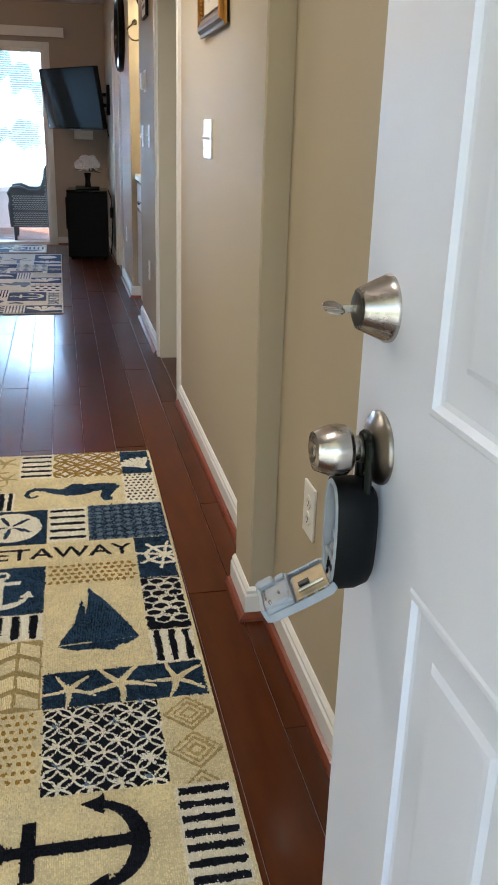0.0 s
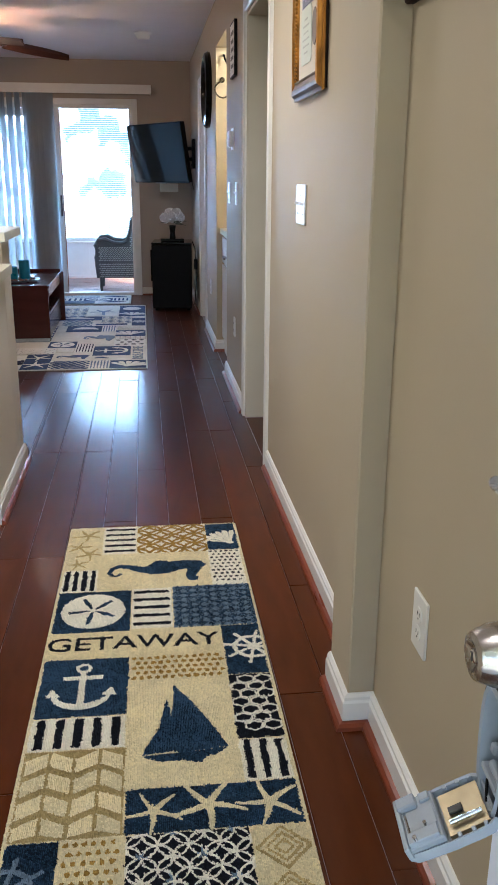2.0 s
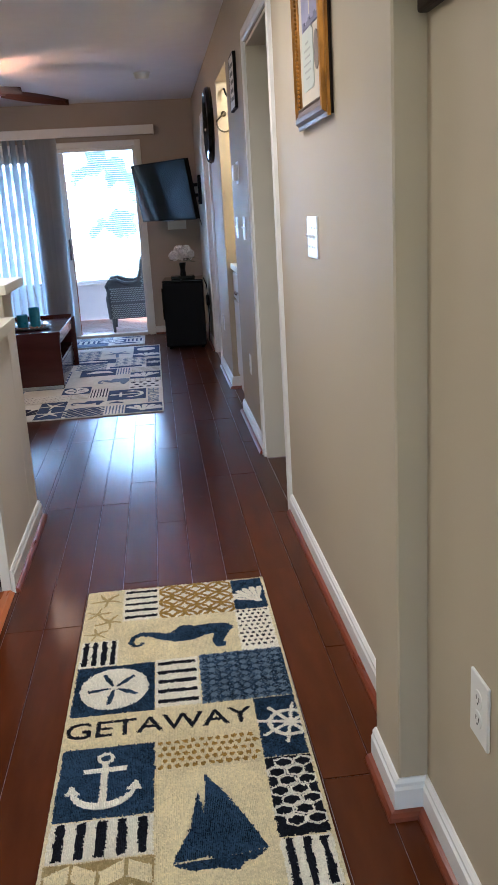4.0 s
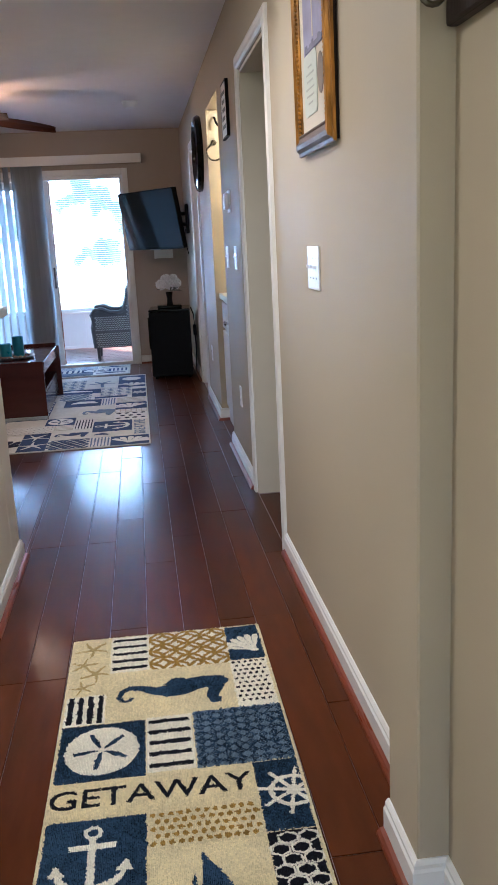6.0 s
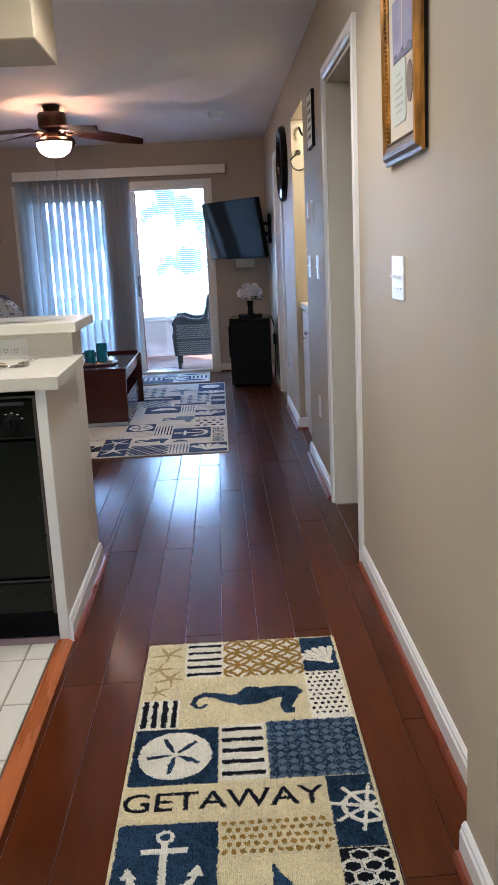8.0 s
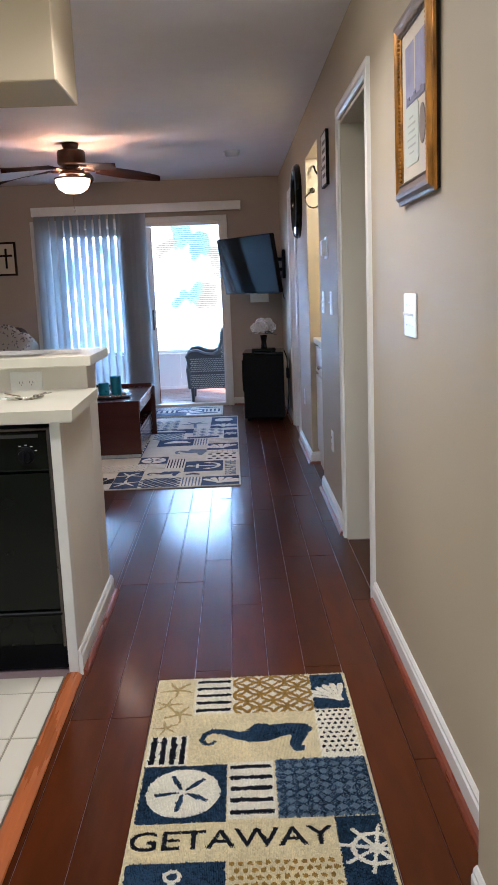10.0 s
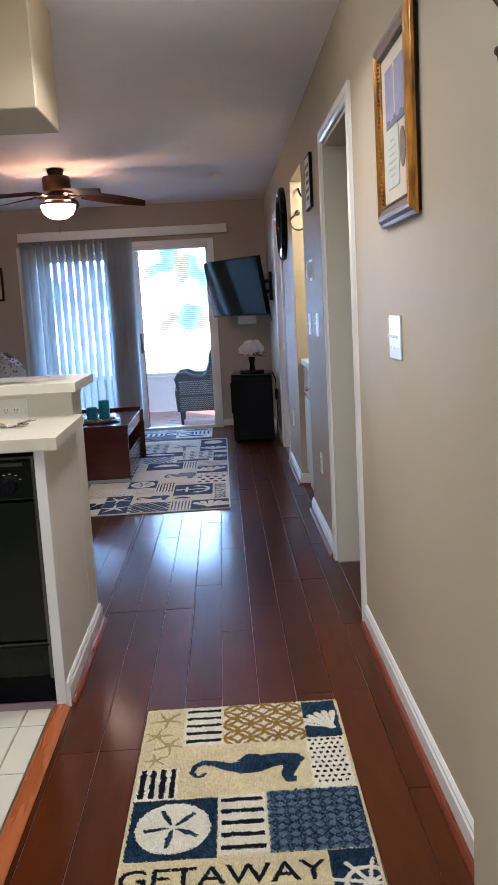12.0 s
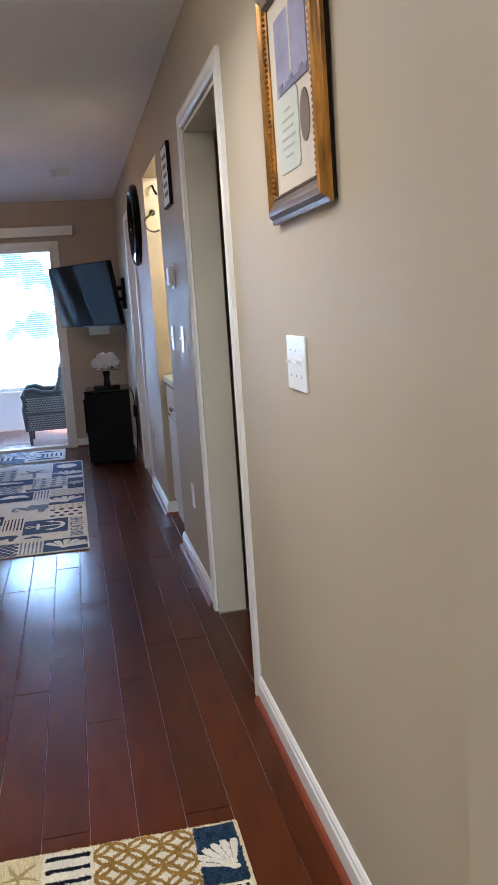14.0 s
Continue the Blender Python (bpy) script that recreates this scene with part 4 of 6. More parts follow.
e = 0.010
p = P(e, e, 0.122, 0.362, C_)
for cu, cv, r, t in ((0.06, 0.07, 0.055, 0.3), (0.035, 0.17, 0.045, 1.0), (0.075, 0.23, 0.05, 0.1), (0.04, 0.31, 0.04, 0.6)):
    p.star(cu, cv, r, t, T_, 0.2)
p.make(rug)
p = P(e, 0.367, 0.122, 0.520, W_); p.stripes_v(4, K_, 0.50); p.make(rug)
p = P(0.127, e, 0.247, 0.245, W_); p.stripes_h(5, K_, 0.30); p.make(rug)
p = P(0.252, e, 0.497, 0.245, W_); p.rings(0.082, 0.0095, G_); p.make(rug)
p = P(0.502, e, RW - e, 0.238, N_); p.fan_shell(0.082, 0.175, 0.105, W_, -0.55, 1.35); p.make(rug)
p = P(0.127, 0.250, 0.492, 0.512, C_); p.seahorse(0.032, 0.055, 0.315, 0.155, N_); p.make(rug)
p = P(0.497, 0.243, RW - e, 0.512, W_); p.dots(0.0185, 0.025, 0.0050, K_); p.make(rug)
p = P(e, 0.525, 0.234, 0.775, N_); p.sand_dollar(W_, N_); p.make(rug)
p = P(0.239, 0.517, 0.361, 0.768, W_); p.stripes_h(5, K_, 0.30); p.make(rug)
p = P(0.366, 0.512, RW - e, 0.770, B_); p.diamonds(0.032, N_, 0.0030, 2); p.make(rug)
p = P(e, 0.780, 0.497, 0.916, C_); p.make(rug)
words("GETAWAY", 0.098, pose(0.247, -0.846, 0.0114) @ Matrix.Diagonal((1.03, 1.0, 1, 1)), INKY, "lettering", rug)["label"] = "black woven word getaway"
p = P(0.502, 0.775, RW - e, 1.032, N_); p.wheel(0.082, 0.124, 0.086, W_); p.make(rug)
p = P(e, 0.921, 0.236, 1.180, N_); p.anchor(0.108, 0.130, 0.195, W_, False, 0.88); p.make(rug)
p = P(0.241, 0.920, 0.497, 1.043, C_); p.dots(0.0205, 0.024, 0.0066, G_); p.make(rug)
p = P(e, 1.185, 0.234, 1.304, W_); p.stripes_v(5, K_, 0.42); p.make(rug)
p = P(0.241, 1.048, 0.495, 1.448, C_); p.boat(N_); p.make(rug)
p = P(0.500, 1.037, RW - e, 1.303, K_); p.scale_cells(0.046, W_, 0.0046); p.make(rug)
p = P(0.500, 1.308, RW - e, 1.450, W_); p.stripes_v(3, K_, 0.42); p.make(rug)
p = P(e, 1.309, 0.236, 1.585, T_); p.chevrons(4, 4, C_); p.make(rug)
p = P(0.241, 1.455, RW - e, 1.585, N_)
for cu, cv, r, t in ((0.06, 0.07, 0.065, 0.3), (0.175, 0.06, 0.085, 0.15), (0.305, 0.065, 0.075, 0.5)):
    p.star(cu, cv, r, t, C_, 0.2)
p.make(rug)
p = P(e, 1.590, 0.112, 1.830, N_); p.wheel(0.01, 0.12, 0.085, B_); p.make(rug)
p = P(0.117, 1.590, 0.240, 1.830, C_); p.dots(0.0185, 0.025, 0.0055, G_); p.make(rug)
p = P(0.245, 1.590, 0.493, 1.850, K_); p.rings(0.062, 0.0034, W_)
for i in range(5):
    for j in range(5):
        p.star(0.030 + 0.060 * i, 0.060 * j, 0.014, 0.4 * i, B_ if (i + j) % 2 else W_, 0.3)
p.make(rug)
p = P(0.498, 1.590, RW - e, 1.858, C_); p.diamonds(0.118, T_, 0.0060, 3); p.make(rug)
p = P(e, 1.836, 0.132, 2.110, C_); p.dots(0.024, 0.030, 0.007, G_); p.make(rug)
p = P(0.137, 1.856, 0.493, 2.110, C_); p.anchor(0.150, 0.124, 0.30, K_, True, 0.74); p.make(rug)
p = P(0.498, 1.864, RW - e, 2.110, W_); p.stripes_h(7, K_, 0.45); p.make(rug)
p = P(e, 2.115, 0.300, RL - e, N_); p.star(0.14, 0.15, 0.11, 0.3, C_, 0.2); p.make(rug)
p = P(0.305, 2.115, RW - e, RL - e, C_); p.dots(0.03, 0.03, 0.008, T_); p.make(rug)

# the pile: short tufts that take the colour of the yarn under them
from mathutils.bvhtree import BVHTree


def pile(parent, w, l, step, seed):
    rng_ = np.random.default_rng(seed)
    verts, polys, owner = [], [], []
    for ch in parent.children:
        me = ch.data
        table = [YARNS.index(m) if m in YARNS else T_ for m in me.materials]
        base = len(verts)
        mb = ch.matrix_basis
        verts += [mb @ v.co for v in me.vertices]
        for f in me.polygons:
            polys.append([base + i for i in f.vertices])
            owner.append(table[f.material_index])
    tree = BVHTree.FromPolygons(verts, polys)
    vv, ff, mm = [], [], []
    nu, nv = int(w / step), int(l / step)
    jit = rng_.uniform(-0.62, 0.62, (nu, nv, 2)) * step
    more = rng_.uniform(0, 1, (nu, nv, 4))
    for i in range(nu):
        for j in range(nv):
            u, v = (i + 0.5) * step, -(j + 0.5) * step
            hit, _, k, _ = tree.ray_cast(Vector((u + jit[i, j, 0], v + jit[i, j, 1], 0.1)), Vector((0, 0, -1)))
            if k is None:
                continue
            a, h, r = more[i, j, 0] * 6.283, 0.0022 + 0.0022 * more[i, j, 1], step * (0.52 + 0.25 * more[i, j, 2])
            z, n0 = hit.z - 0.0006, len(vv)
            for q in range(3):
                vv.append((u + r * math.cos(a + 2.094 * q), v + r * math.sin(a + 2.094 * q), z))
            s = 0.0018 * (more[i, j, 3] - 0.5)
            vv.append((u + s + r * 0.35, v - 0.0008, z + h)), vv.append((u + s - r * 0.35, v + 0.0006, z + h))
            ff += [(n0, n0 + 1, n0 + 4, n0 + 3), (n0 + 1, n0 + 2, n0 + 4), (n0 + 2, n0, n0 + 3, n0 + 4)]
            mm += [owner[k]] * 3
    me = bpy.data.meshes.new("rug_surface")
    me.from_pydata(vv, [], ff)
    for m in YARNS:
        me.materials.append(m)
    me.polygons.foreach_set("material_index", mm)
    ob = new("rug_surface", me)
    ob.parent = parent
    ob["kind"] = "stuff"
    ob["label"] = "short dense cut pile"


bpy.context.view_layer.update()
pile(rug, RW, RL, 0.0040, 5)

# ---- the large rug in the living room and the small mat ----
big = thing("area_rug", pose(-2.47, 9.12, 0.0), "large blue and cream nautical area rug of patches", "rug")
part("rug_base", box(0, -3.03, 0.001, 2.435, 0, 0.0095, 0.003), YARNS2[0], big, "cream bound rug base")


def R(x0, y0, x1, y1, bg):
    return Patch(x0 + 2.47, 9.12 - y1, x1 + 2.47, 9.12 - y0, bg)


p = R(-0.30, 6.10, -0.045, 6.36, N_); p.fan_shell(0.12, 0.20, 0.16, W_, 0.3); p.make(big)
p = R(-0.44, 6.10, -0.305, 6.36, W_); p.stripes_v(6, B_, 0.4); p.make(big)
p = R(-0.72, 6.10, -0.445, 6.36, W_); p.scale_cells(0.05, N_, 0.014); p.make(big)
p = R(-0.91, 6.10, -0.725, 6.62, N_); p.star(0.09, 0.13, 0.10, 0.3, W_, 0.22); p.star(0.09, 0.37, 0.11, 0.8, W_, 0.22); p.make(big)
p = R(-1.20, 6.10, -0.915, 6.58, W_); p.fan_shell(0.17, 0.36, 0.22, K_); p.make(big)
p = R(-0.72, 6.365, -0.445, 6.68, C_); p.seahorse(0.03, 0.10, 0.22, 0.14, N_); p.make(big)
p = R(-0.44, 6.365, -0.305, 6.54, C_); p.ribbon([(0.02, 0.09), (0.07, 0.07), (0.12, 0.10)], [0.02, 0.05, 0.02], N_); p.make(big)
p = R(-0.30, 6.365, -0.16, 6.54, C_); p.make(big)
p = R(-0.155, 6.365, -0.045, 6.90, C_); p.make(big)
words("BREATHE", 0.115, pose(2.37, -2.485, 0.0114, 0, 0, 90)  , YARNS2[3], "lettering", big)["label"] = "navy woven word breathe"
p = R(-0.44, 6.545, -0.16, 6.90, N_); p.anchor(0.14, 0.175, 0.24, W_, True); p.make(big)
p = R(-0.58, 6.685, -0.445, 7.00, W_); p.stripes_v(6, K_, 0.35); p.make(big)
p = R(-1.10, 6.625, -0.725, 6.86, K_); p.rings(0.06, 0.010, W_); p.make(big)
p = R(-0.72, 6.685, -0.585, 6.86, T_); p.stripes_h(4, W_, 0.4); p.make(big)
p = R(-0.80, 6.865, -0.585, 7.12, N_); p.sand_dollar(W_, N_); p.make(big)
p = R(-0.58, 7.005, -0.30, 7.56, C_); p.seahorse(0.04, 0.16, 0.23, 0.24, B_); p.make(big)
p = R(-0.295, 6.905, -0.045, 7.20, W_); p.dots(0.062, 0.09, 0.020, K_); p.make(big)
p = R(-0.295, 7.205, -0.045, 7.33, T_); p.chevrons(6, 2, W_); p.make(big)
p = R(-0.295, 7.335, -0.045, 7.62, N_); p.fan_shell(0.12, 0.22, 0.17, W_, -0.3); p.make(big)
p = R(-0.295, 7.625, -0.045, 7.86, W_); p.stripes_h(4, T_, 0.4); p.make(big)
p = R(-0.72, 7.565, -0.42, 7.86, N_); p.ribbon([(0.05, 0.16), (0.13, 0.12), (0.22, 0.13), (0.27, 0.18)], [0.02, 0.10, 0.08, 0.02], W_); p.make(big)
p = R(-0.415, 7.565, -0.30, 7.86, W_); p.stripes_v(5, B_, 0.4); p.make(big)
p = R(-0.165, 7.865, -0.045, 8.28, N_); p.wheel(0.06, 0.2, 0.075, W_); p.make(big)
p = R(-0.515, 7.865, -0.17, 8.00, W_); p.ribbon([(0.03, 0.07), (0.31, 0.06)], 0.07, N_); p.make(big)
p = R(-0.44, 8.005, -0.17, 8.40, B_); p.diamonds(0.08, W_, 0.012, 2); p.make(big)
p = R(-0.78, 7.865, -0.52, 8.18, W_); p.scale_cells(0.06, B_, 0.012); p.make(big)
p = R(-0.90, 8.185, -0.445, 8.40, N_); p.ribbon([(0.06, 0.10), (0.22, 0.08), (0.38, 0.12)], [0.02, 0.09, 0.02], W_); p.make(big)
p = R(-0.295, 8.405, -0.045, 8.68, N_); p.fan_shell(0.12, 0.21, 0.16, W_, 0.2); p.make(big)
p = R(-0.60, 8.405, -0.30, 8.95, C_); p.star(0.15, 0.25, 0.13, 0.2, B_, 0.25); p.ribbon([(0.15, 0.26), (0.16, 0.48)], 0.03, B_); p.make(big)
p = R(-0.295, 8.685, -0.045, 9.06, N_); p.disc(0.12, 0.18, 0.09, 0.10, W_); p.make(big)
p = R(-0.90, 8.405, -0.605, 8.95, B_); p.diamonds(0.09, W_, 0.010, 2); p.make(big)
for k, (x0, y0, x1, y1) in enumerate(((-2.45, 6.1, -1.85, 6.9), (-1.845, 6.1, -1.205, 6.6), (-1.845, 6.605, -1.105, 7.2), (-2.45, 6.905, -1.85, 7.8), (-1.845, 7.205, -1.105, 7.9), (-1.1, 7.125, -0.805, 7.86), (-2.45, 7.805, -1.7, 9.1), (-1.695, 7.905, -0.905, 8.4), (-1.695, 8.405, -0.905, 9.1))):
    p = R(x0, y0, x1, y1, (C_, N_, B_, W_)[k % 4])
    if k % 3 == 0:
        p.star(p.w / 2, p.l / 2, min(p.w, p.l) * 0.4, 0.3, (B_, W_, C_, N_)[k % 4], 0.25)
    elif k % 3 == 1:
        p.sand_dollar(W_, N_)
    else:
        p.stripes_h(6, W_, 0.4)
    p.make(big)

matt = thing("door_mat", pose(-0.95, 9.92, 0.0), "small pale blue nautical mat before the patio door", "rug")
part("rug_base", box(0, -0.66, 0.001, 0.76, 0, 0.009, 0.003), YARNS2[0], matt, "cream bound mat base")
for u0, v0, u1, v1, bg, mo in ((0.02, 0.02, 0.42, 0.24, W_, "s"), (0.425, 0.02, 0.74, 0.24, C_, "f"), (0.02, 0.245, 0.25, 0.44, C_, "h"), (0.255, 0.245, 0.56, 0.44, N_, "d"), (0.565, 0.245, 0.74, 0.44, W_, "h"), (0.02, 0.445, 0.38, 0.64, B_, "s"), (0.385, 0.445, 0.74, 0.64, W_, "f")):
    p = Patch(u0, v0, u1, v1, bg, 0.010)
    if mo == "s":
        p.stripes_h(3, B_, 0.5)
    elif mo == "h":
        p.stripes_v(4, N_, 0.4)
    elif mo == "d":
        p.sand_dollar(W_, N_)
    else:
        p.ribbon([(0.03, p.l / 2), (p.w / 2, p.l / 2 - 0.02), (p.w - 0.03, p.l / 2)], [0.02, 0.08, 0.02], N_)
    p.make(matt)

# ---- the kitchen peninsula ----
PX = -0.62                            # end face of the peninsula
structure("wall_knee", box(-3.6, 3.95, 0, PX, 4.15, 1.021, 0.003), KNEE, "cream half wall that carries the breakfast bar", "wall")
panel = thing("cabinet_end_panel", pose(PX, 3.37, 0), "cream end panel of the kitchen peninsula", "panel")
part("face", box(-0.02, 0.05, 0, 0, 0.579, 0.885), KNEE, panel, "cream painted panel")
part("filler", box(-0.034, 0, 0, 0.001, 0.05, 0.885, 0.002), CABW, panel, "white vertical filler strip")
baseboard([(PX, 3.375, 1, 0), (PX, 4.15, 1, 1), (-1.6, 4.15, 0, 1)], "white baseboard along the peninsula end")

ctr = thing("kitchen_countertop", pose(-0.57, 3.335, 0.868), "cream laminate kitchen countertop with a squared edge", "countertop")
part("top", prism([(-3.03, 0), (0.0, 0.0), (-0.012, 0.613), (-3.03, 0.613)], 0.004, 0.042), LAMIN, ctr)
ctr.location.z = 0.886
part("under_edge", prism([(-3.03, 0.004), (-0.004, 0.004), (-0.016, 0.612), (-3.03, 0.612)], 0.0, 0.005), CABW, ctr)
bar = thing("bar_top", pose(-0.588, 3.86, 1.022), "cream laminate breakfast bar top", "countertop")
part("top", box(-3.03, 0, 0, 0, 0.46, 0.038, 0.002), LAMIN, bar)
b = prism([(0, 0), (0.075, 0), (0.06, -0.03), (0.035, -0.045), (0.02, -0.085), (0, -0.10)], 0, 0.03)
b.transform(pose(-0.07, 0.29, 0, 90, 0, 90))
part("corbel", b, CABW, bar, "small curved support bracket")
ot = wall_plate("wall_outlet", 3.95, 0.956, 0.125, 0.085, "white duplex outlet set sideways above the countertop", "outlet", "outlet", x=-0.855, face=(0, -1))
ot.location = (-0.857, 3.95, 0.958)

dw = thing("dishwasher", pose(-1.256, 3.40, 0), "black glossy dishwasher under the countertop", "dishwasher")
part("body", box(0, 0.02, 0.09, 0.6, 0.54, 0.862), BLACKM, dw)
part("door", box(0.004, -0.012, 0.235, 0.596, 0.018, 0.715, 0.004, seg=2), BLACKG, dw, "glossy black door")
cp = part("control_panel", box(0.004, -0.018, 0.722, 0.596, 0.018, 0.855, 0.006, seg=2), BLACKG, dw, "black control panel")
part("dial", lathe([(0.030, 0), (0.030, 0.008), (0.022, 0.012), (0.020, 0.022), (0, 0.022)], 28, m=pose(0.515, -0.018, 0.775, 90, 0, 0)), BLACKM, cp, "round black dial", True)
part("dial_grip", box(0.511, -0.046, 0.757, 0.519, -0.038, 0.793, 0.002), BLACKM, cp)
bm = bmesh.new()
for i in range(4):
    a = 0.5 + i * 0.5
    box(0.515 + 0.040 * math.cos(a) - 0.004, -0.0192, 0.775 + 0.036 * math.sin(a) - 0.0012, 0.515 + 0.040 * math.cos(a) + 0.004, -0.0183, 0.775 + 0.036 * math.sin(a) + 0.0012, bm=bm)
part("dial_marks", bm, PLATE, cp, "pale dial markings")
part("vent_slot", box(0.05, -0.0195, 0.835, 0.56, -0.0175, 0.846), SLOT, cp)
part("lower_panel", box(0.004, -0.006, 0.105, 0.596, 0.018, 0.228, 0.004), BLACKG, dw, "black access panel")
part("handle_ledge", box(0.004, -0.024, 0.218, 0.596, -0.004, 0.232, 0.004), BLACKM, dw)
part("side_trim", box(0.588, -0.022, 0.105, 0.600, -0.010, 0.866, 0.002), NICKELD, dw, "dark grey metal edge trim")
part("top_trim", box(0.004, -0.022, 0.858, 0.588, -0.010, 0.866, 0.002), NICKELD, dw, "dark grey metal edge trim")
for z_ in (0.52, 0.66):
    part("screw", lathe([(0, 0), (0.004, 0), (0.003, 0.002), (0, 0.002)], 10, m=pose(0.594, -0.022, z_, 90, 0, 0)), SLOT, dw)
part("toe_kick", box(0.0, 0.03, 0.005, 0.6, 0.05, 0.09), BLACKM, dw)
bc = thing("base_cabinet", pose(-1.262, 3.40, 0), "white kitchen base cabinet under the countertop", "cabinet")
part("carcass", box(-0.75, 0.02, 0.005, 0, 0.54, 0.862), CABW, bc)
for i in range(2):
    d = part("cabinet_door", box(-0.74 + 0.372 * i, 0, 0.11, -0.376 + 0.372 * i, 0.018, 0.85, 0.003), CABW, bc)

ky = thing("key_bunch", pose(-0.80, 3.66, 0.928), "small bunch of keys with metal tags", "keys")
b = tube([(0.020 * math.cos(a), 0.020 * math.sin(a), 0.003) for a in [2 * math.pi * i / 16 for i in range(17)]], 0.0018, 6)
part("ring", b, CHROME, ky, "steel split ring")
for i, (x, y, a, m) in enumerate(((0.03, 0.005, 10, BRASSY), (0.025, -0.02, -35, NICKEL), (-0.02, -0.02, 215, BRASSY), (0.05, 0.01, 60, NICKEL), (-0.035, 0.012, 160, BRASSY), (0.065, -0.012, -20, CHROME))):
    b = box(0, -0.004, 0, 0.042, 0.004, 0.003, 0.0006)
    lathe([(0, 0), (0.015, 0), (0.015, 0.0034), (0, 0.0034)], 14, b, pose(-0.006, 0, 0))
    b.transform(pose(x, y, 0.001 + 0.0030 * i, 9, -9, a))
    part("key", b, m, ky)
cd = thing("paper_card", pose(-0.90, 3.70, 0.928, 0, 0, 24), "small grey-green printed card lying on the countertop", "card")
part("sheet", box(-0.05, -0.03, 0, 0.05, 0.03, 0.0012), PRINTG, cd)
for x, y, a in ((-0.80, 4.06, 12), (-0.92, 4.08, -8)):
    pp = thing("paper_sheet", pose(x, y, 1.0605, 0, 0, a), "loose white printed sheet on the bar top", "paper", "papers on the bar")
    b = bmesh.new()
    vs = [[b.verts.new((-0.14 + 0.07 * i, -0.105 + 0.07 * j, 0.002 + 0.006 * math.sin(i * 1.3 + j) ** 2 + (0.002 if a < 0 else 0))) for j in range(4)] for i in range(5)]
    for i in range(4):
        for j in range(3):
            b.faces.new((vs[i][j], vs[i + 1][j], vs[i + 1][j + 1], vs[i][j + 1]))
    bmesh.ops.solidify(b, geom=list(b.faces), thickness=0.001)
    part("sheet", b, PAPER, pp)

# ---- the recess with its vanity ----
vn = thing("vanity_cabinet", pose(0.555, 5.92, 0), "white vanity cabinet with a pale top in the recess", "cabinet")
part("carcass", box(0.0, 0, 0, 0.62, 0.75, 0.88), CABW, vn)
part("vanity_top", box(-0.03, -0.01, 0.88, 0.66, 0.76, 0.92, 0.004), LAMIN, vn, "pale laminate top")
for i in range(2):
    d = part("cabinet_door", box(-0.018, 0.02 + 0.365 * i, 0.12, 0.0, 0.375 + 0.365 * i, 0.66, 0.003), CABW, vn)
    part("drawer_front", box(-0.018, 0.02 + 0.365 * i, 0.68, 0.0, 0.375 + 0.365 * i, 0.86, 0.003), CABW, vn)
    part("knob", lathe([(0, 0), (0.006, 0), (0.006, 0.012), (0.013, 0.018), (0.010, 0.026), (0, 0.028)], 14, m=pose(-0.018, 0.34 + 0.06 * i, 0.74) @ TOX), CHROME, vn, "round metal knob", True)
hk = thing("towel_ring", pose(0.545, 6.69, 1.84), "dark curved metal towel hook in the recess", "towel ring")
part("ring", tube([(0.0, -0.01 - 0.02, 0.09)] + [(0.055 * math.cos(a), -0.045, 0.03 + 0.06 * math.sin(a)) for a in [2.9 + 2.4 * k / 14 for k in range(15)]], 0.006, 8), HOOKM, hk, "", True)
part("mount", lathe([(0, 0), (0.02, 0), (0.018, 0.01), (0.008, 0.014), (0.008, 0.035), (0, 0.036)], 16, m=pose(0, 0, 0.09, 90, 0, 0)), HOOKM, hk)
hh = thing("robe_hook", pose(0.555, 6.69, 2.06), "small dark wall hook high in the recess", "hook")
part("hook", tube([(0, 0, 0.03), (0, -0.03, 0.025), (0.005, -0.045, 0.0), (0.02, -0.05, -0.03)], 0.007, 8), BLACKM, hh, "", True)

# ---- living room ----
fr = thing("mini_fridge", pose(0.245, 8.97, 0, 0, 0, -4), "black compact fridge standing by the wall", "fridge")
part("body", box(-0.19, -0.17, 0.02, 0.19, 0.25, 0.64, 0.006), BLACKM, fr)
part("door", box(-0.195, -0.225, 0.03, 0.195, -0.175, 0.645, 0.010, seg=3), BLACKM, fr, "black door with rounded edges")
part("top_panel", box(-0.197, -0.228, 0.645, 0.197, 0.255, 0.667, 0.008, seg=2), BLACKG, fr, "glossy black top")
part("handle", box(-0.205, -0.24, 0.30, -0.190, -0.215, 0.60, 0.004), BLACKG, fr)
for x in (-0.16, 0.16):
    for y in (-0.16, 0.21):
        part("foot", lathe([(0.015, 0), (0.015, 0.02), (0, 0.02)], 12, m=pose(x, y, 0)), BLACKM, fr)
bx = thing("media_box", pose(0.25, 8.95, 0.667), "flat black media box on the fridge", "media box")
part("case", box(-0.12, -0.08, 0, 0.11, 0.08, 0.028, 0.005), BLACKG, bx)
bm = tube([(0.44, 8.86, 0.67), (0.465, 8.84, 0.60), (0.47, 8.82, 0.45), (0.475, 8.85, 0.25), (0.46, 8.9, 0.04)], 0.006, 8)
bm.transform((pose(0.245, 8.97, 0, 0, 0, -4)).inverted())
part("power_cord", bm, BLACKM, fr, "black power cord", True)
bm = box(0.455, 8.83, 0.40, 0.485, 8.89, 0.50, 0.004)
tagged(part("power_adapter", bm, BLACKM), "black plug-in power adapter on the wall", "power adapter")

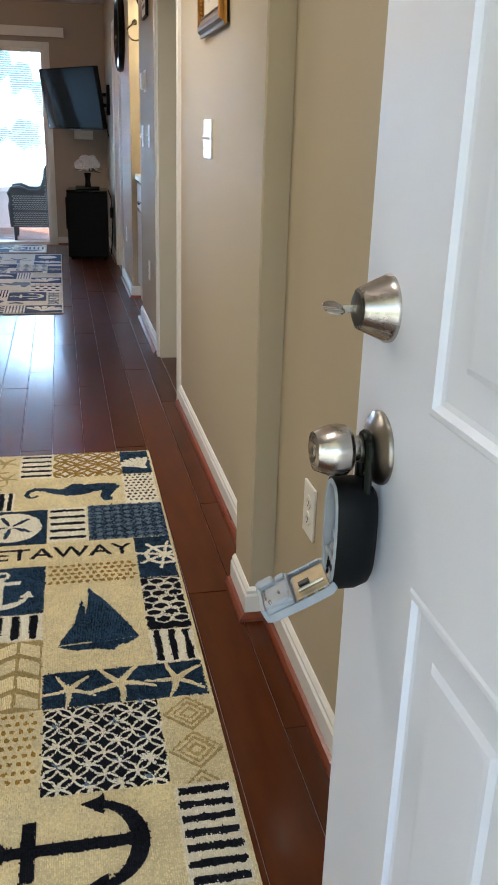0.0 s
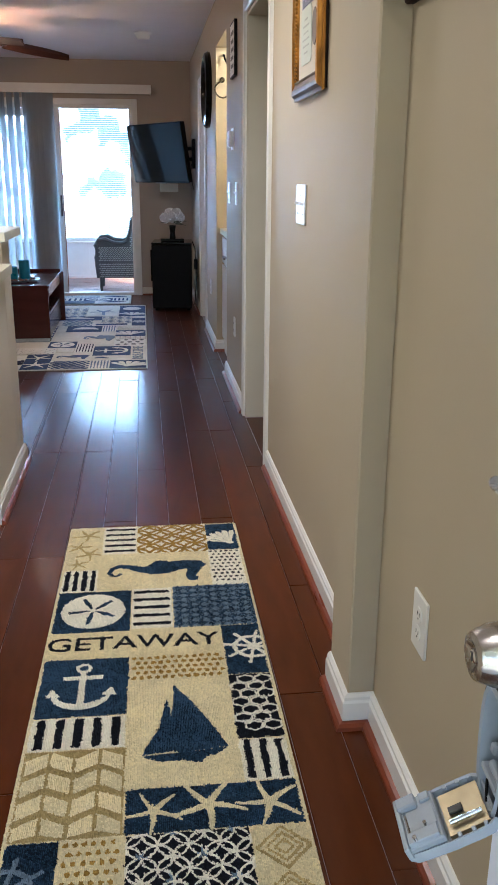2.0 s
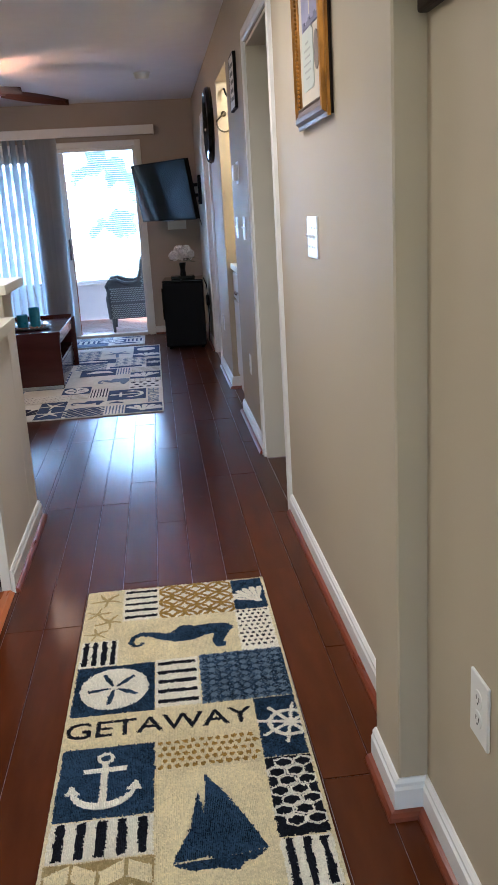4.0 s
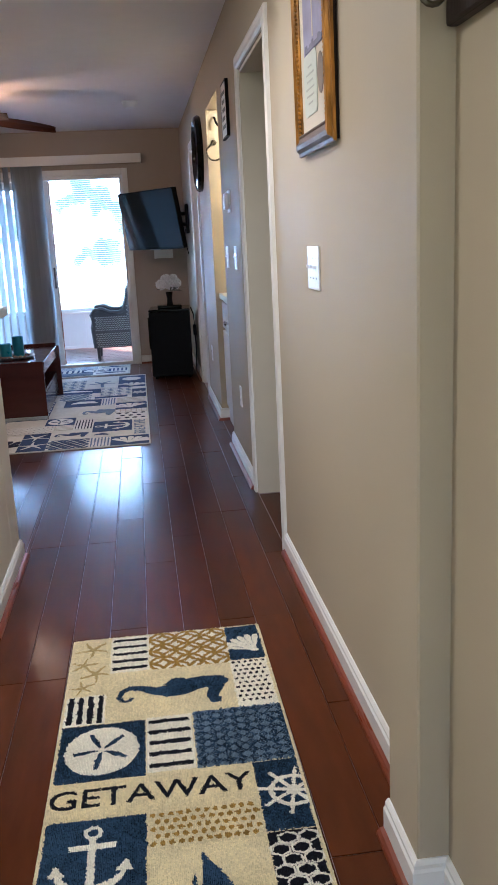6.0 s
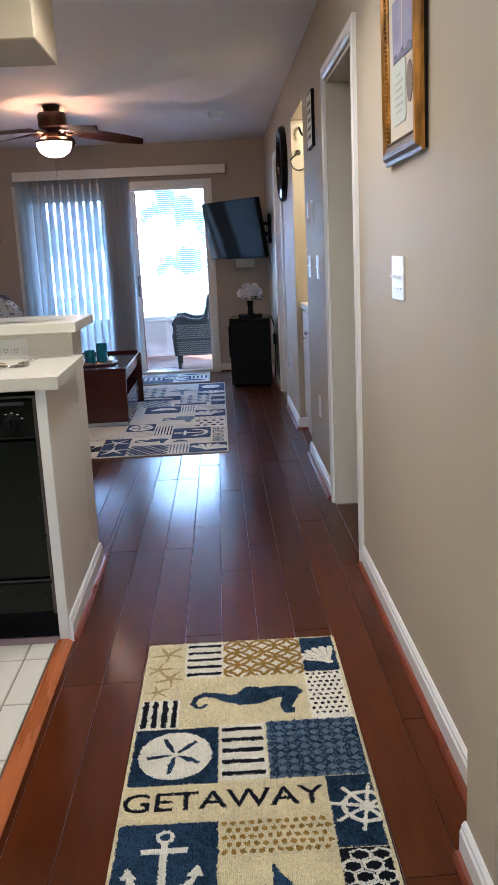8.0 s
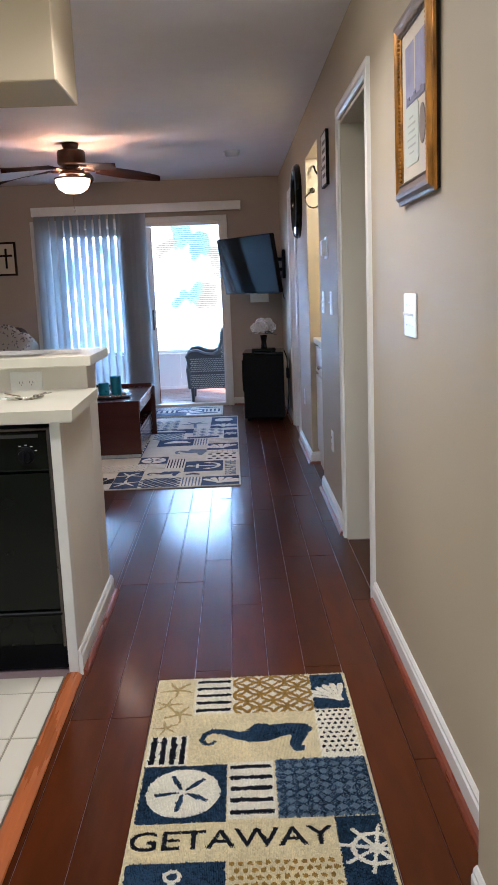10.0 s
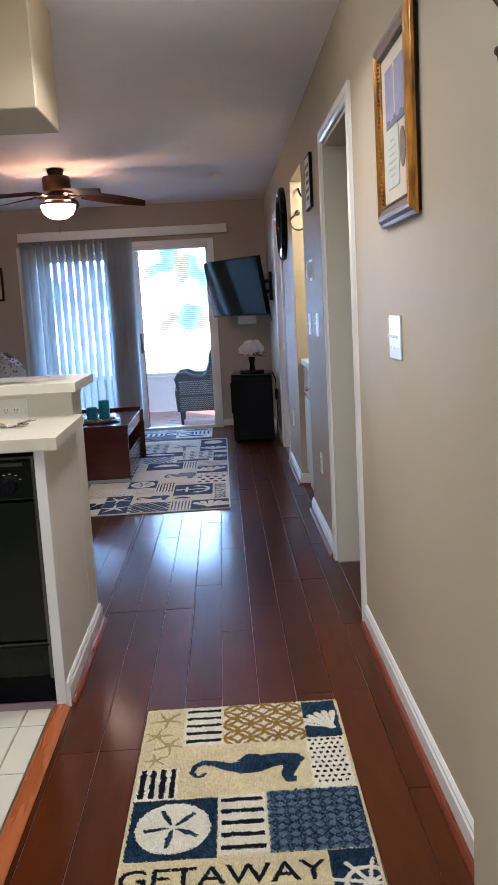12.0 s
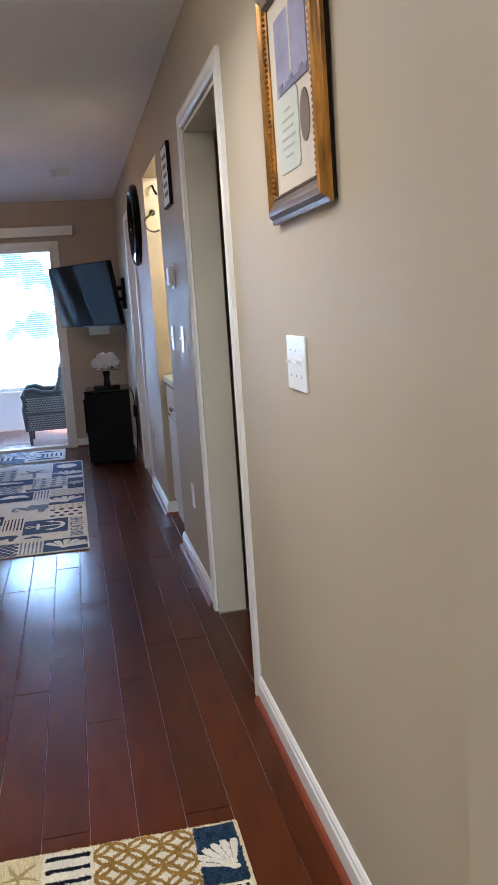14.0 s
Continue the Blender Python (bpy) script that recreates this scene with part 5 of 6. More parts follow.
vs_ = thing("flower_vase", pose(0.25, 8.93, 0.695), "dark glass vase of white hydrangeas on the fridge", "vase")
part("vase", lathe([(0, 0), (0.028, 0), (0.030, 0.01), (0.024, 0.06), (0.034, 0.12), (0.036, 0.125), (0.032, 0.12), (0.020, 0.06), (0, 0.02)], 24), BLACKG, vs_, "dark glass vase", True)
bm = bmesh.new()
for cx, cy, cz, r in ((-0.075, -0.01, 0.195, 0.046), (0.005, -0.03, 0.205, 0.052), (-0.02, 0.045, 0.240, 0.050), (0.070, 0.02, 0.200, 0.048), (0.045, -0.01, 0.245, 0.042)):
    for k in range(46):
        z = 1 - 2 * (k + 0.5) / 46
        a = k * 2.4
        d = Vector((math.sqrt(1 - z * z) * math.cos(a), math.sqrt(1 - z * z) * math.sin(a), z))
        q = d.to_track_quat("Z", "Y")
        c = Vector((cx, cy, cz)) + d * r * random.uniform(0.82, 1.05)
        for t in range(4):
            w = q @ Vector((0.014 * math.cos(t * math.pi / 2), 0.014 * math.sin(t * math.pi / 2), 0.003))
            s = q @ Vector((-0.009 * math.sin(t * math.pi / 2), 0.009 * math.cos(t * math.pi / 2), 0.004))
            bm.faces.new([bm.verts.new(v) for v in (c, c + w + s, c + w * 1.3, c + w - s)])
part("blossoms", bm, PETAL, vs_, "clusters of small white petals")
bm = bmesh.new()
for a, l, dz in ((0.1, 0.15, 0.02), (0.5, 0.12, 0.0), (3.3, 0.13, 0.01), (-0.4, 0.14, -0.01), (-0.9, 0.10, 0.02)):
    d = Vector((math.cos(a), math.sin(a), 0))
    s = Vector((-math.sin(a), math.cos(a), 0))
    c = Vector((0, 0, 0.135))
    p0, p1, p2 = c + d * 0.02, c + d * l * 0.6 + Vector((0, 0, dz + 0.02)), c + d * l * 1.1 + Vector((0, 0, dz))
    for sg_ in (-1, 1):
        bm.faces.new([bm.verts.new(v) for v in (p0, p1 + s * 0.036 * sg_ - Vector((0, 0, 0.008)), p2, p1)])
part("leaves", bm, LEAF, vs_, "dark green leaves")

# television on its swinging arm
tv = thing("television", pose(0.120, 9.235, 1.50, 9.5, 0, -58.5), "black flat television swung out on a wall arm", "television")
part("cabinet", box(-0.495, 0.004, -0.28, 0.495, 0.045, 0.28, 0.008, seg=2), BLACKM, tv, "thin black casing")
part("bezel", box(-0.498, -0.004, -0.283, 0.498, 0.006, 0.283, 0.003), BLACKG, tv, "glossy black bezel")
part("screen", box(-0.486, -0.0055, -0.262, 0.486, -0.003, 0.272), SCREEN, tv, "dark switched-off screen")
part("lower_edge", box(-0.10, -0.006, -0.289, 0.10, 0.004, -0.279), CHROME, tv, "small silver badge strip")
part("rear_housing", box(-0.26, 0.045, -0.18, 0.26, 0.07, 0.12, 0.01), BLACKM, tv)
am = thing("tv_bracket", pose(W, 9.25, 1.5), "black folding wall bracket for the television", "tv bracket")
part("wall_plate", box(-0.03, -0.06, -0.14, 0, 0.06, 0.14, 0.006), BLACKM, am)
bm = bmesh.new()
tube([(-0.03, 0, 0.05), (-0.16, 0.10, 0.05), (-0.30, 0.045, 0.05)], 0.018, 8, bm), tube([(-0.03, 0, -0.05), (-0.16, 0.10, -0.05), (-0.30, 0.045, -0.05)], 0.018, 8, bm)
lathe([(0.024, -0.08), (0.024, 0.08), (0, 0.08)], 14, bm, pose(-0.16, 0.10, 0))
part("arm", bm, BLACKM, am, "folding double arm")
part("cable", tube([(-0.04, -0.07, -0.10), (-0.05, -0.09, -0.22), (-0.02, -0.05, -0.34)], 0.004, 6), BLACKM, am)

# coffee table
tb = thing("coffee_table", pose(-1.36, 7.15, 0), "dark cherry wood coffee table with an open side shelf", "coffee table")
part("end_panel", box(0.0, 0.0, 0.0, 0.56, 0.03, 0.455, 0.003), TABLEW, tb)
part("end_panel", box(0.0, 1.07, 0.0, 0.56, 1.10, 0.475, 0.003), TABLEW, tb)
part("top", box(-0.01, 0.031, 0.425, 0.565, 1.069, 0.450, 0.003), TABLEW, tb)
part("shelf", box(0.0, 0.03, 0.20, 0.55, 1.07, 0.225), TABLEW, tb)
part("back_panel", box(0.0, 0.03, 0.02, 0.02, 1.07, 0.425), TABLEW, tb)
part("drawer_front", box(0.53, 0.034, 0.03, 0.552, 1.066, 0.198, 0.003), TABLEW, tb, "glossy drawer front")
part("apron", box(0.545, 0.031, 0.36, 0.562, 1.069, 0.424), TABLEW, tb)
# thin pale grey strip in front of the end panel's foot
part("plinth", box(0.004, -0.012, 0.0, 0.556, -0.0005, 0.035, 0.002), WICKERL, tb, "pale grey strip along the foot")
part("leg", box(0.535, 1.069, 0.0, 0.585, 1.115, 0.45, 0.004), TABLEW, tb)
ty = thing("candle_tray", pose(-1.06, 7.50, 0.45), "round metal tray holding pebbles and candles", "tray")
part("dish", lathe([(0, 0.004), (0.13, 0.004), (0.155, 0.018), (0.165, 0.020), (0.165, 0.016), (0.135, 0.0), (0, 0.0)], 36), TRAY, ty, "", True)
bm = bmesh.new()
for i in range(60):
    a, r = random.uniform(0, 6.28), 0.12 * math.sqrt(random.random())
    bb = bmesh.new()
    bmesh.ops.create_icosphere(bb, subdivisions=1, radius=random.uniform(0.010, 0.016))
    merge(bm, bb, Matrix.Translation((r * math.cos(a), r * math.sin(a), 0.015)) @ Matrix.Diagonal((1, 0.8, 0.6, 1)))
part("pebbles", bm, PEBBLE, ty, "brown pebbles")
for x, y, h in ((0.04, 0.03, 0.155), (-0.055, 0.0, 0.105)):
    cn = thing("candle", pose(-1.06 + x, 7.50 + y, 0.462), "teal blue pillar candle on the tray", "candle", "candles on the tray")
    part("wax", lathe([(0, 0), (0.042, 0), (0.044, 0.004), (0.044, h), (0.040, h), (0.037, h - 0.008), (0, h - 0.010)], 28), TEAL, cn, "", True)
    part("wick", tube([(0, 0, h - 0.012), (0.001, 0, h + 0.002)], 0.0012, 6), SLOT, cn)

# armchair with a printed throw
ac = thing("armchair", pose(-2.46, 8.9, 0, 0, 0, 0), "brown upholstered armchair behind the breakfast bar", "armchair")
part("seat", box(-0.38, -0.36, 0.06, 0.38, 0.36, 0.46, 0.05, seg=3), SOFA, ac)
part("backrest", box(-0.36, 0.20, 0.30, 0.36, 0.42, 0.98, 0.10, seg=4), SOFA, ac)
for s in (-1, 1):
    part("armrest", box(s * 0.40 - 0.08, -0.36, 0.06, s * 0.40 + 0.08, 0.36, 0.62, 0.06, seg=3), SOFA, ac)
tw = thing("throw_blanket", pose(-2.46, 8.9, 0.085), "white throw with a grey botanical print over the armchair", "blanket")
bm = bmesh.new()
prof = [(0.10, 0.55), (0.15, 0.78), (0.19, 0.90), (0.26, 0.925), (0.37, 0.915), (0.435, 0.86), (0.44, 0.5)]
vs = [[bm.verts.new((-0.36 + 0.06 * i, y + 0.006 * math.sin(i * 2.1 + j), z + 0.008 * math.sin(i * 1.7 + j * 2) - 0.16 * max(0, (i - 8) / 5) ** 2)) for j, (y, z) in enumerate(prof)] for i in range(14)]
for i in range(13):
    for j in range(len(prof) - 1):
        bm.faces.new((vs[i][j], vs[i + 1][j], vs[i + 1][j + 1], vs[i][j + 1]))
bmesh.ops.solidify(bm, geom=list(bm.faces), thickness=0.012)
part("cloth", bm, THROW, tw, "", True)
bm = bmesh.new()
for k in range(210):
    x, f = random.uniform(-0.35, 0.40), random.uniform(0, 2.9)
    j, g = int(f), f - int(f)
    y, z = (prof[j][q] * (1 - g) + prof[j + 1][q] * g for q in (0, 1))
    z -= 0.16 * max(0, ((x + 0.36) / 0.06 - 8) / 5) ** 2
    a = random.uniform(0, 3.14)
    for q in (-1, 0, 1):
        d = Vector((math.cos(a + q * 0.8), 0.0, math.sin(a + q * 0.8))) * random.uniform(0.010, 0.022)
        w_ = Vector((-d.z, 0, d.x)) * 0.28
        c = Vector((x, y - 0.016, z))
        bm.faces.new([bm.verts.new(v) for v in (c, c + d * 0.5 + w_, c + d, c + d * 0.5 - w_)])
part("printed_sprigs", bm, THROWD, tw, "dark printed sprigs")["kind"] = "stuff"

cr = thing("framed_cross", pose(-2.45, BACK, 1.505), "small dark framed picture of a black cross", "picture")
bm = bmesh.new()
for x0, x1, z0, z1 in ((-0.11, 0.11, 0, 0.022), (-0.11, 0.11, 0.333, 0.355), (-0.11, -0.088, 0.022, 0.333), (0.088, 0.11, 0.022, 0.333)):
    box(x0, -0.025, z0, x1, 0, z1, bm=bm)
part("frame", bm, DARKW, cr, "dark wooden frame")
part("mat_board", box(-0.088, -0.014, 0.022, 0.088, -0.003, 0.333), MATB, cr, "grey-cream backing")
bm = box(-0.011, -0.022, 0.09, 0.011, -0.014, 0.27, 0.002)
box(-0.05, -0.021, 0.20, 0.05, -0.0145, 0.222, 0.002, bm)
for x, z in ((0, 0.275), (-0.052, 0.211), (0.052, 0.211), (0, 0.088)):
    lathe([(0, 0), (0.014, 0), (0.012, 0.006), (0, 0.007)], 12, bm, pose(x, -0.0145, z, 90, 0, 0))
part("cross", bm, BLACKM, cr, "black ornamental cross")

# ceiling fan
fn = thing("ceiling_fan", pose(-1.25, 7.54, TOP), "bronze ceiling fan with leaf blades and a lit glass bowl", "ceiling fan")
part("canopy", lathe([(0.062, 0), (0.066, -0.012), (0.055, -0.045), (0.03, -0.055), (0, -0.055)], 32), FANB, fn, "", True)
part("motor", lathe([(0.03, -0.045), (0.10, -0.055), (0.108, -0.07), (0.108, -0.15), (0.098, -0.165), (0.06, -0.175), (0.06, -0.20), (0.095, -0.21), (0.10, -0.235), (0, -0.235)], 40, close=False), FANB, fn, "bronze motor housing", True)
for k in range(5):
    a = radians(18 + 72 * k)
    arm = tube([(0.07, 0, -0.19), (0.12, 0.012, -0.205), (0.18, 0, -0.20)], 0.011, 8)
    box(0.16, -0.03, -0.205, 0.22, 0.03, -0.197, 0.003, arm)
    arm.transform(Matrix.Rotation(a, 4, "Z"))
    iron = part("blade_iron", arm, FANB, fn, "", True)
    b = bmesh.new()
    lo, hi = [], []
    for i in range(15):
        t = i / 14
        w = 0.022 + 0.082 * math.sin(math.pi * min(1, 0.10 + 0.90 * t)) ** 0.8 - 0.018 * t
        x = 0.19 + 0.51 * t
        w += 0.004 * (i % 2)
        lo.append(b.verts.new((x, -w, -0.196 + 0.021 - 0.065 * t))), hi.append(b.verts.new((x, w, -0.196 - 0.021 - 0.065 * t)))
    mid = [b.verts.new(((l.co + h.co) / 2) + Vector((0, 0, 0.007))) for l, h in zip(lo, hi)]
    for i in range(14):
        b.faces.new((lo[i], lo[i + 1], mid[i + 1], mid[i])), b.faces.new((mid[i], mid[i + 1], hi[i + 1], hi[i]))
    bmesh.ops.solidify(b, geom=list(b.faces), thickness=0.006)
    b.transform(Matrix.Rotation(a, 4, "Z"))
    part("blade", b, BLADE, fn, "brown woven leaf-shaped blade")
part("light_fitter", lathe([(0.045, -0.235), (0.060, -0.245), (0.064, -0.262), (0.05, -0.272), (0, -0.272)], 36), FANB, fn, "", True)
part("bowl_rim", lathe([(0.137, -0.272), (0.143, -0.268), (0.143, -0.260), (0.135, -0.258)], 36, close=False), FANB, fn, "bronze rim", True)
bowl = part("glass_bowl", lathe([(0.134, -0.268), (0.133, -0.292), (0.112, -0.338), (0.066, -0.370), (0, -0.380)], 36, close=False), GLOBE, fn, "lit frosted glass bowl", True)
bowl.visible_shadow = False
part("pull_chain", tube([(0.01, -0.08, -0.26), (0.01, -0.08, -0.50)], 0.0022, 6), CHROME, fn, "thin pull chain")
part("chain_knob", lathe([(0, 0), (0.008, 0.006), (0.010, 0.016), (0.004, 0.028), (0, 0.03)], 12, m=pose(0.01, -0.08, -0.53)), PLATE, fn, "", True)

sd = thing("smoke_detector", pose(0.008, 8.20, TOP), "white round smoke detector on the ceiling", "smoke detector")
part("base", lathe([(0.072, 0), (0.072, -0.012), (0, -0.012)], 32), DETW, sd)
part("cover", lathe([(0.064, -0.012), (0.060, -0.036), (0.046, -0.052), (0, -0.056)], 32), DETW, sd, "", True)

# the hallway fitting is unseen, added to go with the hall's fill lamp
for x, y, words_ in ((-0.18, 3.55, "unseen round white flush light added to brighten the hallway"), (0.03, 0.85, "round white flush ceiling light in the entry")):
    cl = thing("ceiling_light", pose(x, y, TOP), words_, "ceiling light")
    part("base", lathe([(0.13, 0), (0.13, -0.02), (0, -0.02)], 32), TRIM, cl)
    bw = part("diffuser", lathe([(0.125, -0.02), (0.11, -0.09), (0.05, -0.14), (0, -0.15)], 32, close=False), DIFFUSER, cl, "frosted glass diffuser", True)
    bw.visible_shadow = False
ks = thing("ceiling_light", pose(-1.35, 2.55, TOP), "long white boxed kitchen ceiling light", "ceiling light")
part("housing", box(-0.64, -0.19, -0.035, 0.64, 0.19, 0, 0.004), TRIM, ks)

# ---- patio door, blinds, sunroom ----
bm = bmesh.new()
for x0, x1, z0, z1 in ((-0.13, -0.067, 0, 2.06), (-2.17, -2.10, 0, 2.06), (-2.10, -0.13, 2.0, 2.06)):
    box(x0, BACK - 0.016, z0, x1, BACK - 0.0005, z1, 0.003, bm)
structure("trim_patio_door", bm, TRIM, "white flat casing round the patio door", "trim")
pd = thing("door_3", pose(-1.115, BACK + 0.07, 0), "white sliding patio door slid open", "door", "", "structure")
bm = bmesh.new()
for x0, x1, z0, z1 in ((-0.985, -0.955, 0, 2.0), (0.955, 0.985, 0, 2.0), (-0.955, 0.955, 1.965, 2.0), (-0.955, 0.955, 0.0, 0.03)):
    box(x0, -0.06, z0, x1, 0.06, z1, bm=bm)
part("door_frame", bm, TRIM, pd, "white outer frame with a sill")
for y, x0, x1, nm in ((0.025, -0.95, 0.02, "fixed_panel"), (-0.025, -0.80, 0.225, "sliding_panel")):
    b = bmesh.new()
    for a, c, z0, z1 in ((x0, x0 + 0.065, 0.035, 1.96), (x1 - 0.065, x1, 0.035, 1.96), (x0 + 0.065, x1 - 0.065, 1.88, 1.96), (x0 + 0.065, x1 - 0.065, 0.035, 0.13)):
        box(a, y - 0.018, z0, c, y + 0.018, z1, 0.003, b)
    f = part(nm, b, TRIM, pd, "white panel frame")
    g = part("pane", box(x0 + 0.06, y - 0.003, 0.125, x1 - 0.06, y + 0.003, 1.885), CLEAR, f, "clear glass pane")
    g.visible_shadow = False
part("pull_handle", box(0.195, -0.075, 0.86, 0.215, -0.045, 1.08, 0.006, seg=2), NICKELD, pd, "dark pull handle")
part("brown_seal", box(0.2255, -0.040, 0.04, 0.232, -0.012, 1.96), STRIP, pd, "brown edge seal")

vl = thing("valance", pose(-1.02, BACK, 2.10), "white boxed valance over the patio door blinds", "valance")
part("front", box(-1.105, -0.12, 0, 1.105, -0.108, 0.092, 0.002), TRIM, vl)
part("valance_end", box(1.093, -0.108, 0, 1.105, -0.0005, 0.092, 0.002), TRIM, vl)
part("valance_end", box(-1.105, -0.108, 0, -1.093, -0.0005, 0.092, 0.002), TRIM, vl)
part("lid", box(-1.093, -0.108, 0.080, 1.093, -0.0005, 0.091), TRIM, vl)
vb = thing("vertical_blind", pose(-1.02, BACK - 0.06, 0.03), "pale grey vertical blind partly drawn across the patio door", "blind")
part("head_rail", box(-1.08, -0.02, 2.10, 1.08, 0.02, 2.14), TRIM, vb)


def slat(x, turn, z1=2.10):
    b = bmesh.new()
    lo = [b.verts.new((0.0445 * (i / 3 - 1), 0.006 * (1 - (i / 3 - 1) ** 2), 0)) for i in range(7)]
    hi = [b.verts.new((v.co.x, v.co.y, z1)) for v in lo]
    for i in range(6):
        b.faces.new((lo[i], lo[i + 1], hi[i + 1], hi[i]))
    bmesh.ops.solidify(b, geom=list(b.faces), thickness=0.0012)
    ob = part("slat", b, SLAT, vb, "", True)
    ob.matrix_basis = pose(x, 0, 0.0, 0, 0, turn)


for i in range(12):
    slat(-1.06 + 0.078 * i, 58 + (i % 3) * 2 - (18 if i < 2 else 0))
for i in range(16):
    slat(-0.155 + 0.0135 * i, 24 + (i % 4) * 3)

bm = bmesh.new()
for x0, x1, z0, z1 in ((-3.4, 1.6, -0.1, 0.46), (-3.4, 1.6, 2.16, 2.6)):
    box(x0, 11.90, z0, x1, 12.02, z1, bm=bm)
box(-3.52, 10.12, -0.1, -3.4, 12.02, 2.6, bm=bm), box(1.6, 10.12, -0.1, 1.72, 12.02, 2.6, bm=bm)
structure("wall_sunroom", bm, FURWH, "pale panelled half wall under the sunroom windows", "wall")
bm = bmesh.new()
for i in range(12):
    box(-3.2 + 0.4 * i, 11.885, 0.02, -3.16 + 0.4 * i, 11.8995, 0.44, bm=bm)
box(-3.4, 11.88, -0.016, 1.6, 11.8995, 0.02, bm=bm)
structure("trim_sunroom", bm, FURWH, "pale battens on the sunroom half wall", "trim")
structure("ceiling_sunroom", box(-3.52, 10.12, 2.6, 1.72, 12.1, 2.7), CEIL, "white sunroom ceiling", "ceiling")
for k, (x0, x1) in enumerate(((-3.4, -2.38), (-2.33, -1.25), (-1.20, 0.12), (0.17, 1.6))):
    wd = thing("window_%d" % (k + 1), pose((x0 + x1) / 2, 11.95, 0.46), "white sunroom window with a lowered mini blind", "window", "", "structure")
    h = (x1 - x0) / 2
    bm = bmesh.new()
    for a, c, z0, z1 in ((-h - 0.03, -h + 0.04, 0, 1.7), (h - 0.04, h + 0.03, 0, 1.7), (-h + 0.04, h - 0.04, 1.65, 1.7), (-h + 0.04, h - 0.04, 0, 0.04)):
        box(a, -0.03, z0, c, 0.04, z1, bm=bm)
    part("window_frame", bm, TRIM, wd, "white frame")
    part("window_sill", box(-h, -0.09, -0.02, h, -0.03, 0.0, 0.003), TRIM, wd, "white sill")
    pn = part("pane", box(-h + 0.035, 0.0, 0.035, h - 0.035, 0.006, 1.655), CLEAR, wd, "clear pane")
    pn.visible_shadow = False
    bm = bmesh.new()
    for i in range(62):
        z = 0.06 + 0.0255 * i
        q = [bm.verts.new(v) for v in ((-h + 0.045, -0.035, z - 0.003), (h - 0.045, -0.035, z - 0.003), (h - 0.045, -0.012, z + 0.003), (-h + 0.045, -0.012, z + 0.003))]
        bm.faces.new(q)
    ms = part("mini_blind", bm, SLATM, wd, "white horizontal mini blind slats")
    ms["kind"] = "stuff"

# wicker armchair in the sunroom
wc = thing("wicker_chair", pose(-0.255, 10.72, -0.016), "grey woven wicker armchair in the sunroom", "chair")


def arm_outline():
    return [(-0.31, 0.16), (-0.33, 0.40), (-0.335, 0.53), (-0.30, 0.585), (-0.22, 0.595), (-0.13, 0.555), (-0.03, 0.548), (0.03, 0.58), (0.07, 0.68), (0.09, 0.81), (0.15, 0.85), (0.20, 0.81), (0.20, 0.16)]


for s in (-1, 1):
    y = 0.27 * s
    b = prism(arm_outline(), -0.02, 0.02)
    b.transform(pose(0, y, 0, 90, 0, 0))
    side = part("side_panel", b, WICKER, wc, "grey woven side panel")
    b = tube([(x, y, z) for x, z in arm_outline()[:12]], 0.03, 8)
    part("rolled_rim", b, WICKER, wc, "rolled woven rim", True)
    if s < 0:
        b = bmesh.new()
        for j in range(25):
            for i in range(18):
                x, z = -0.305 + 0.029 * i + 0.0145 * (j % 2), 0.175 + 0.0235 * j
                lim = 0.545 if x < 0.05 else 0.80
                if x < 0.18 and z < lim - 0.02 and abs(z - 0.33) > 0.012:
                    strand = box(-0.0125, -0.004, -0.0055, 0.0125, 0.003, 0.0055, 0.002)
                    merge(b, strand, pose(x + 0.010, y - 0.022, z, 0, 28 if j % 2 else -28, 0))
        w = part("weave", b, WICKERL, side, "pale woven strands")
        w["kind"] = "stuff"
part("seat", box(-0.30, -0.25, 0.16, 0.17, 0.25, 0.40, 0.02, seg=2), WICKER, wc)
part("backrest", box(0.10, -0.25, 0.38, 0.18, 0.25, 0.85, 0.03, seg=2), WICKER, wc)
part("cushion", box(-0.28, -0.24, 0.40, 0.10, 0.24, 0.47, 0.025, seg=3), SOFA, wc)
for x in (-0.29, 0.17):
    for y in (-0.25, 0.25):
        part("leg", lathe([(0.014, 0), (0.020, 0.10), (0.022, 0.18), (0, 0.18)], 10, m=pose(x, y, 0)), WICKER, wc)

# overexposed garden as a glowing sheet, which also supplies the windows' daylight
bd = bpy.data.materials.new("glowing_garden")
bd.use_nodes = True
n, l = bd.node_tree.nodes, bd.node_tree.links
tc, n1, rp, em = n.new("ShaderNodeTexCoord"), n.new("ShaderNodeTexNoise"), n.new("ShaderNodeValToRGB"), n.new("ShaderNodeEmission")
n1.inputs["Scale"].default_value, n1.inputs["Detail"].default_value = 0.8, 10
sep, mr2, mx = n.new("ShaderNodeSeparateXYZ"), n.new("ShaderNodeMapRange"), n.new("ShaderNodeMath")
l.new(tc.outputs["Object"], n1.inputs["Vector"]), l.new(tc.outputs["Object"], sep.inputs[0])
# more glow towards the foot, for sunlit ground
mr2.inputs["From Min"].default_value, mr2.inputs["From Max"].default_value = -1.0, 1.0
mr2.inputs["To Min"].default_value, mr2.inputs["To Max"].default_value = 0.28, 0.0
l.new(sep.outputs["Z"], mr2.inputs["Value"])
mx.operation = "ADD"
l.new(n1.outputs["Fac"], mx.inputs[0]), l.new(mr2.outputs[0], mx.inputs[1])
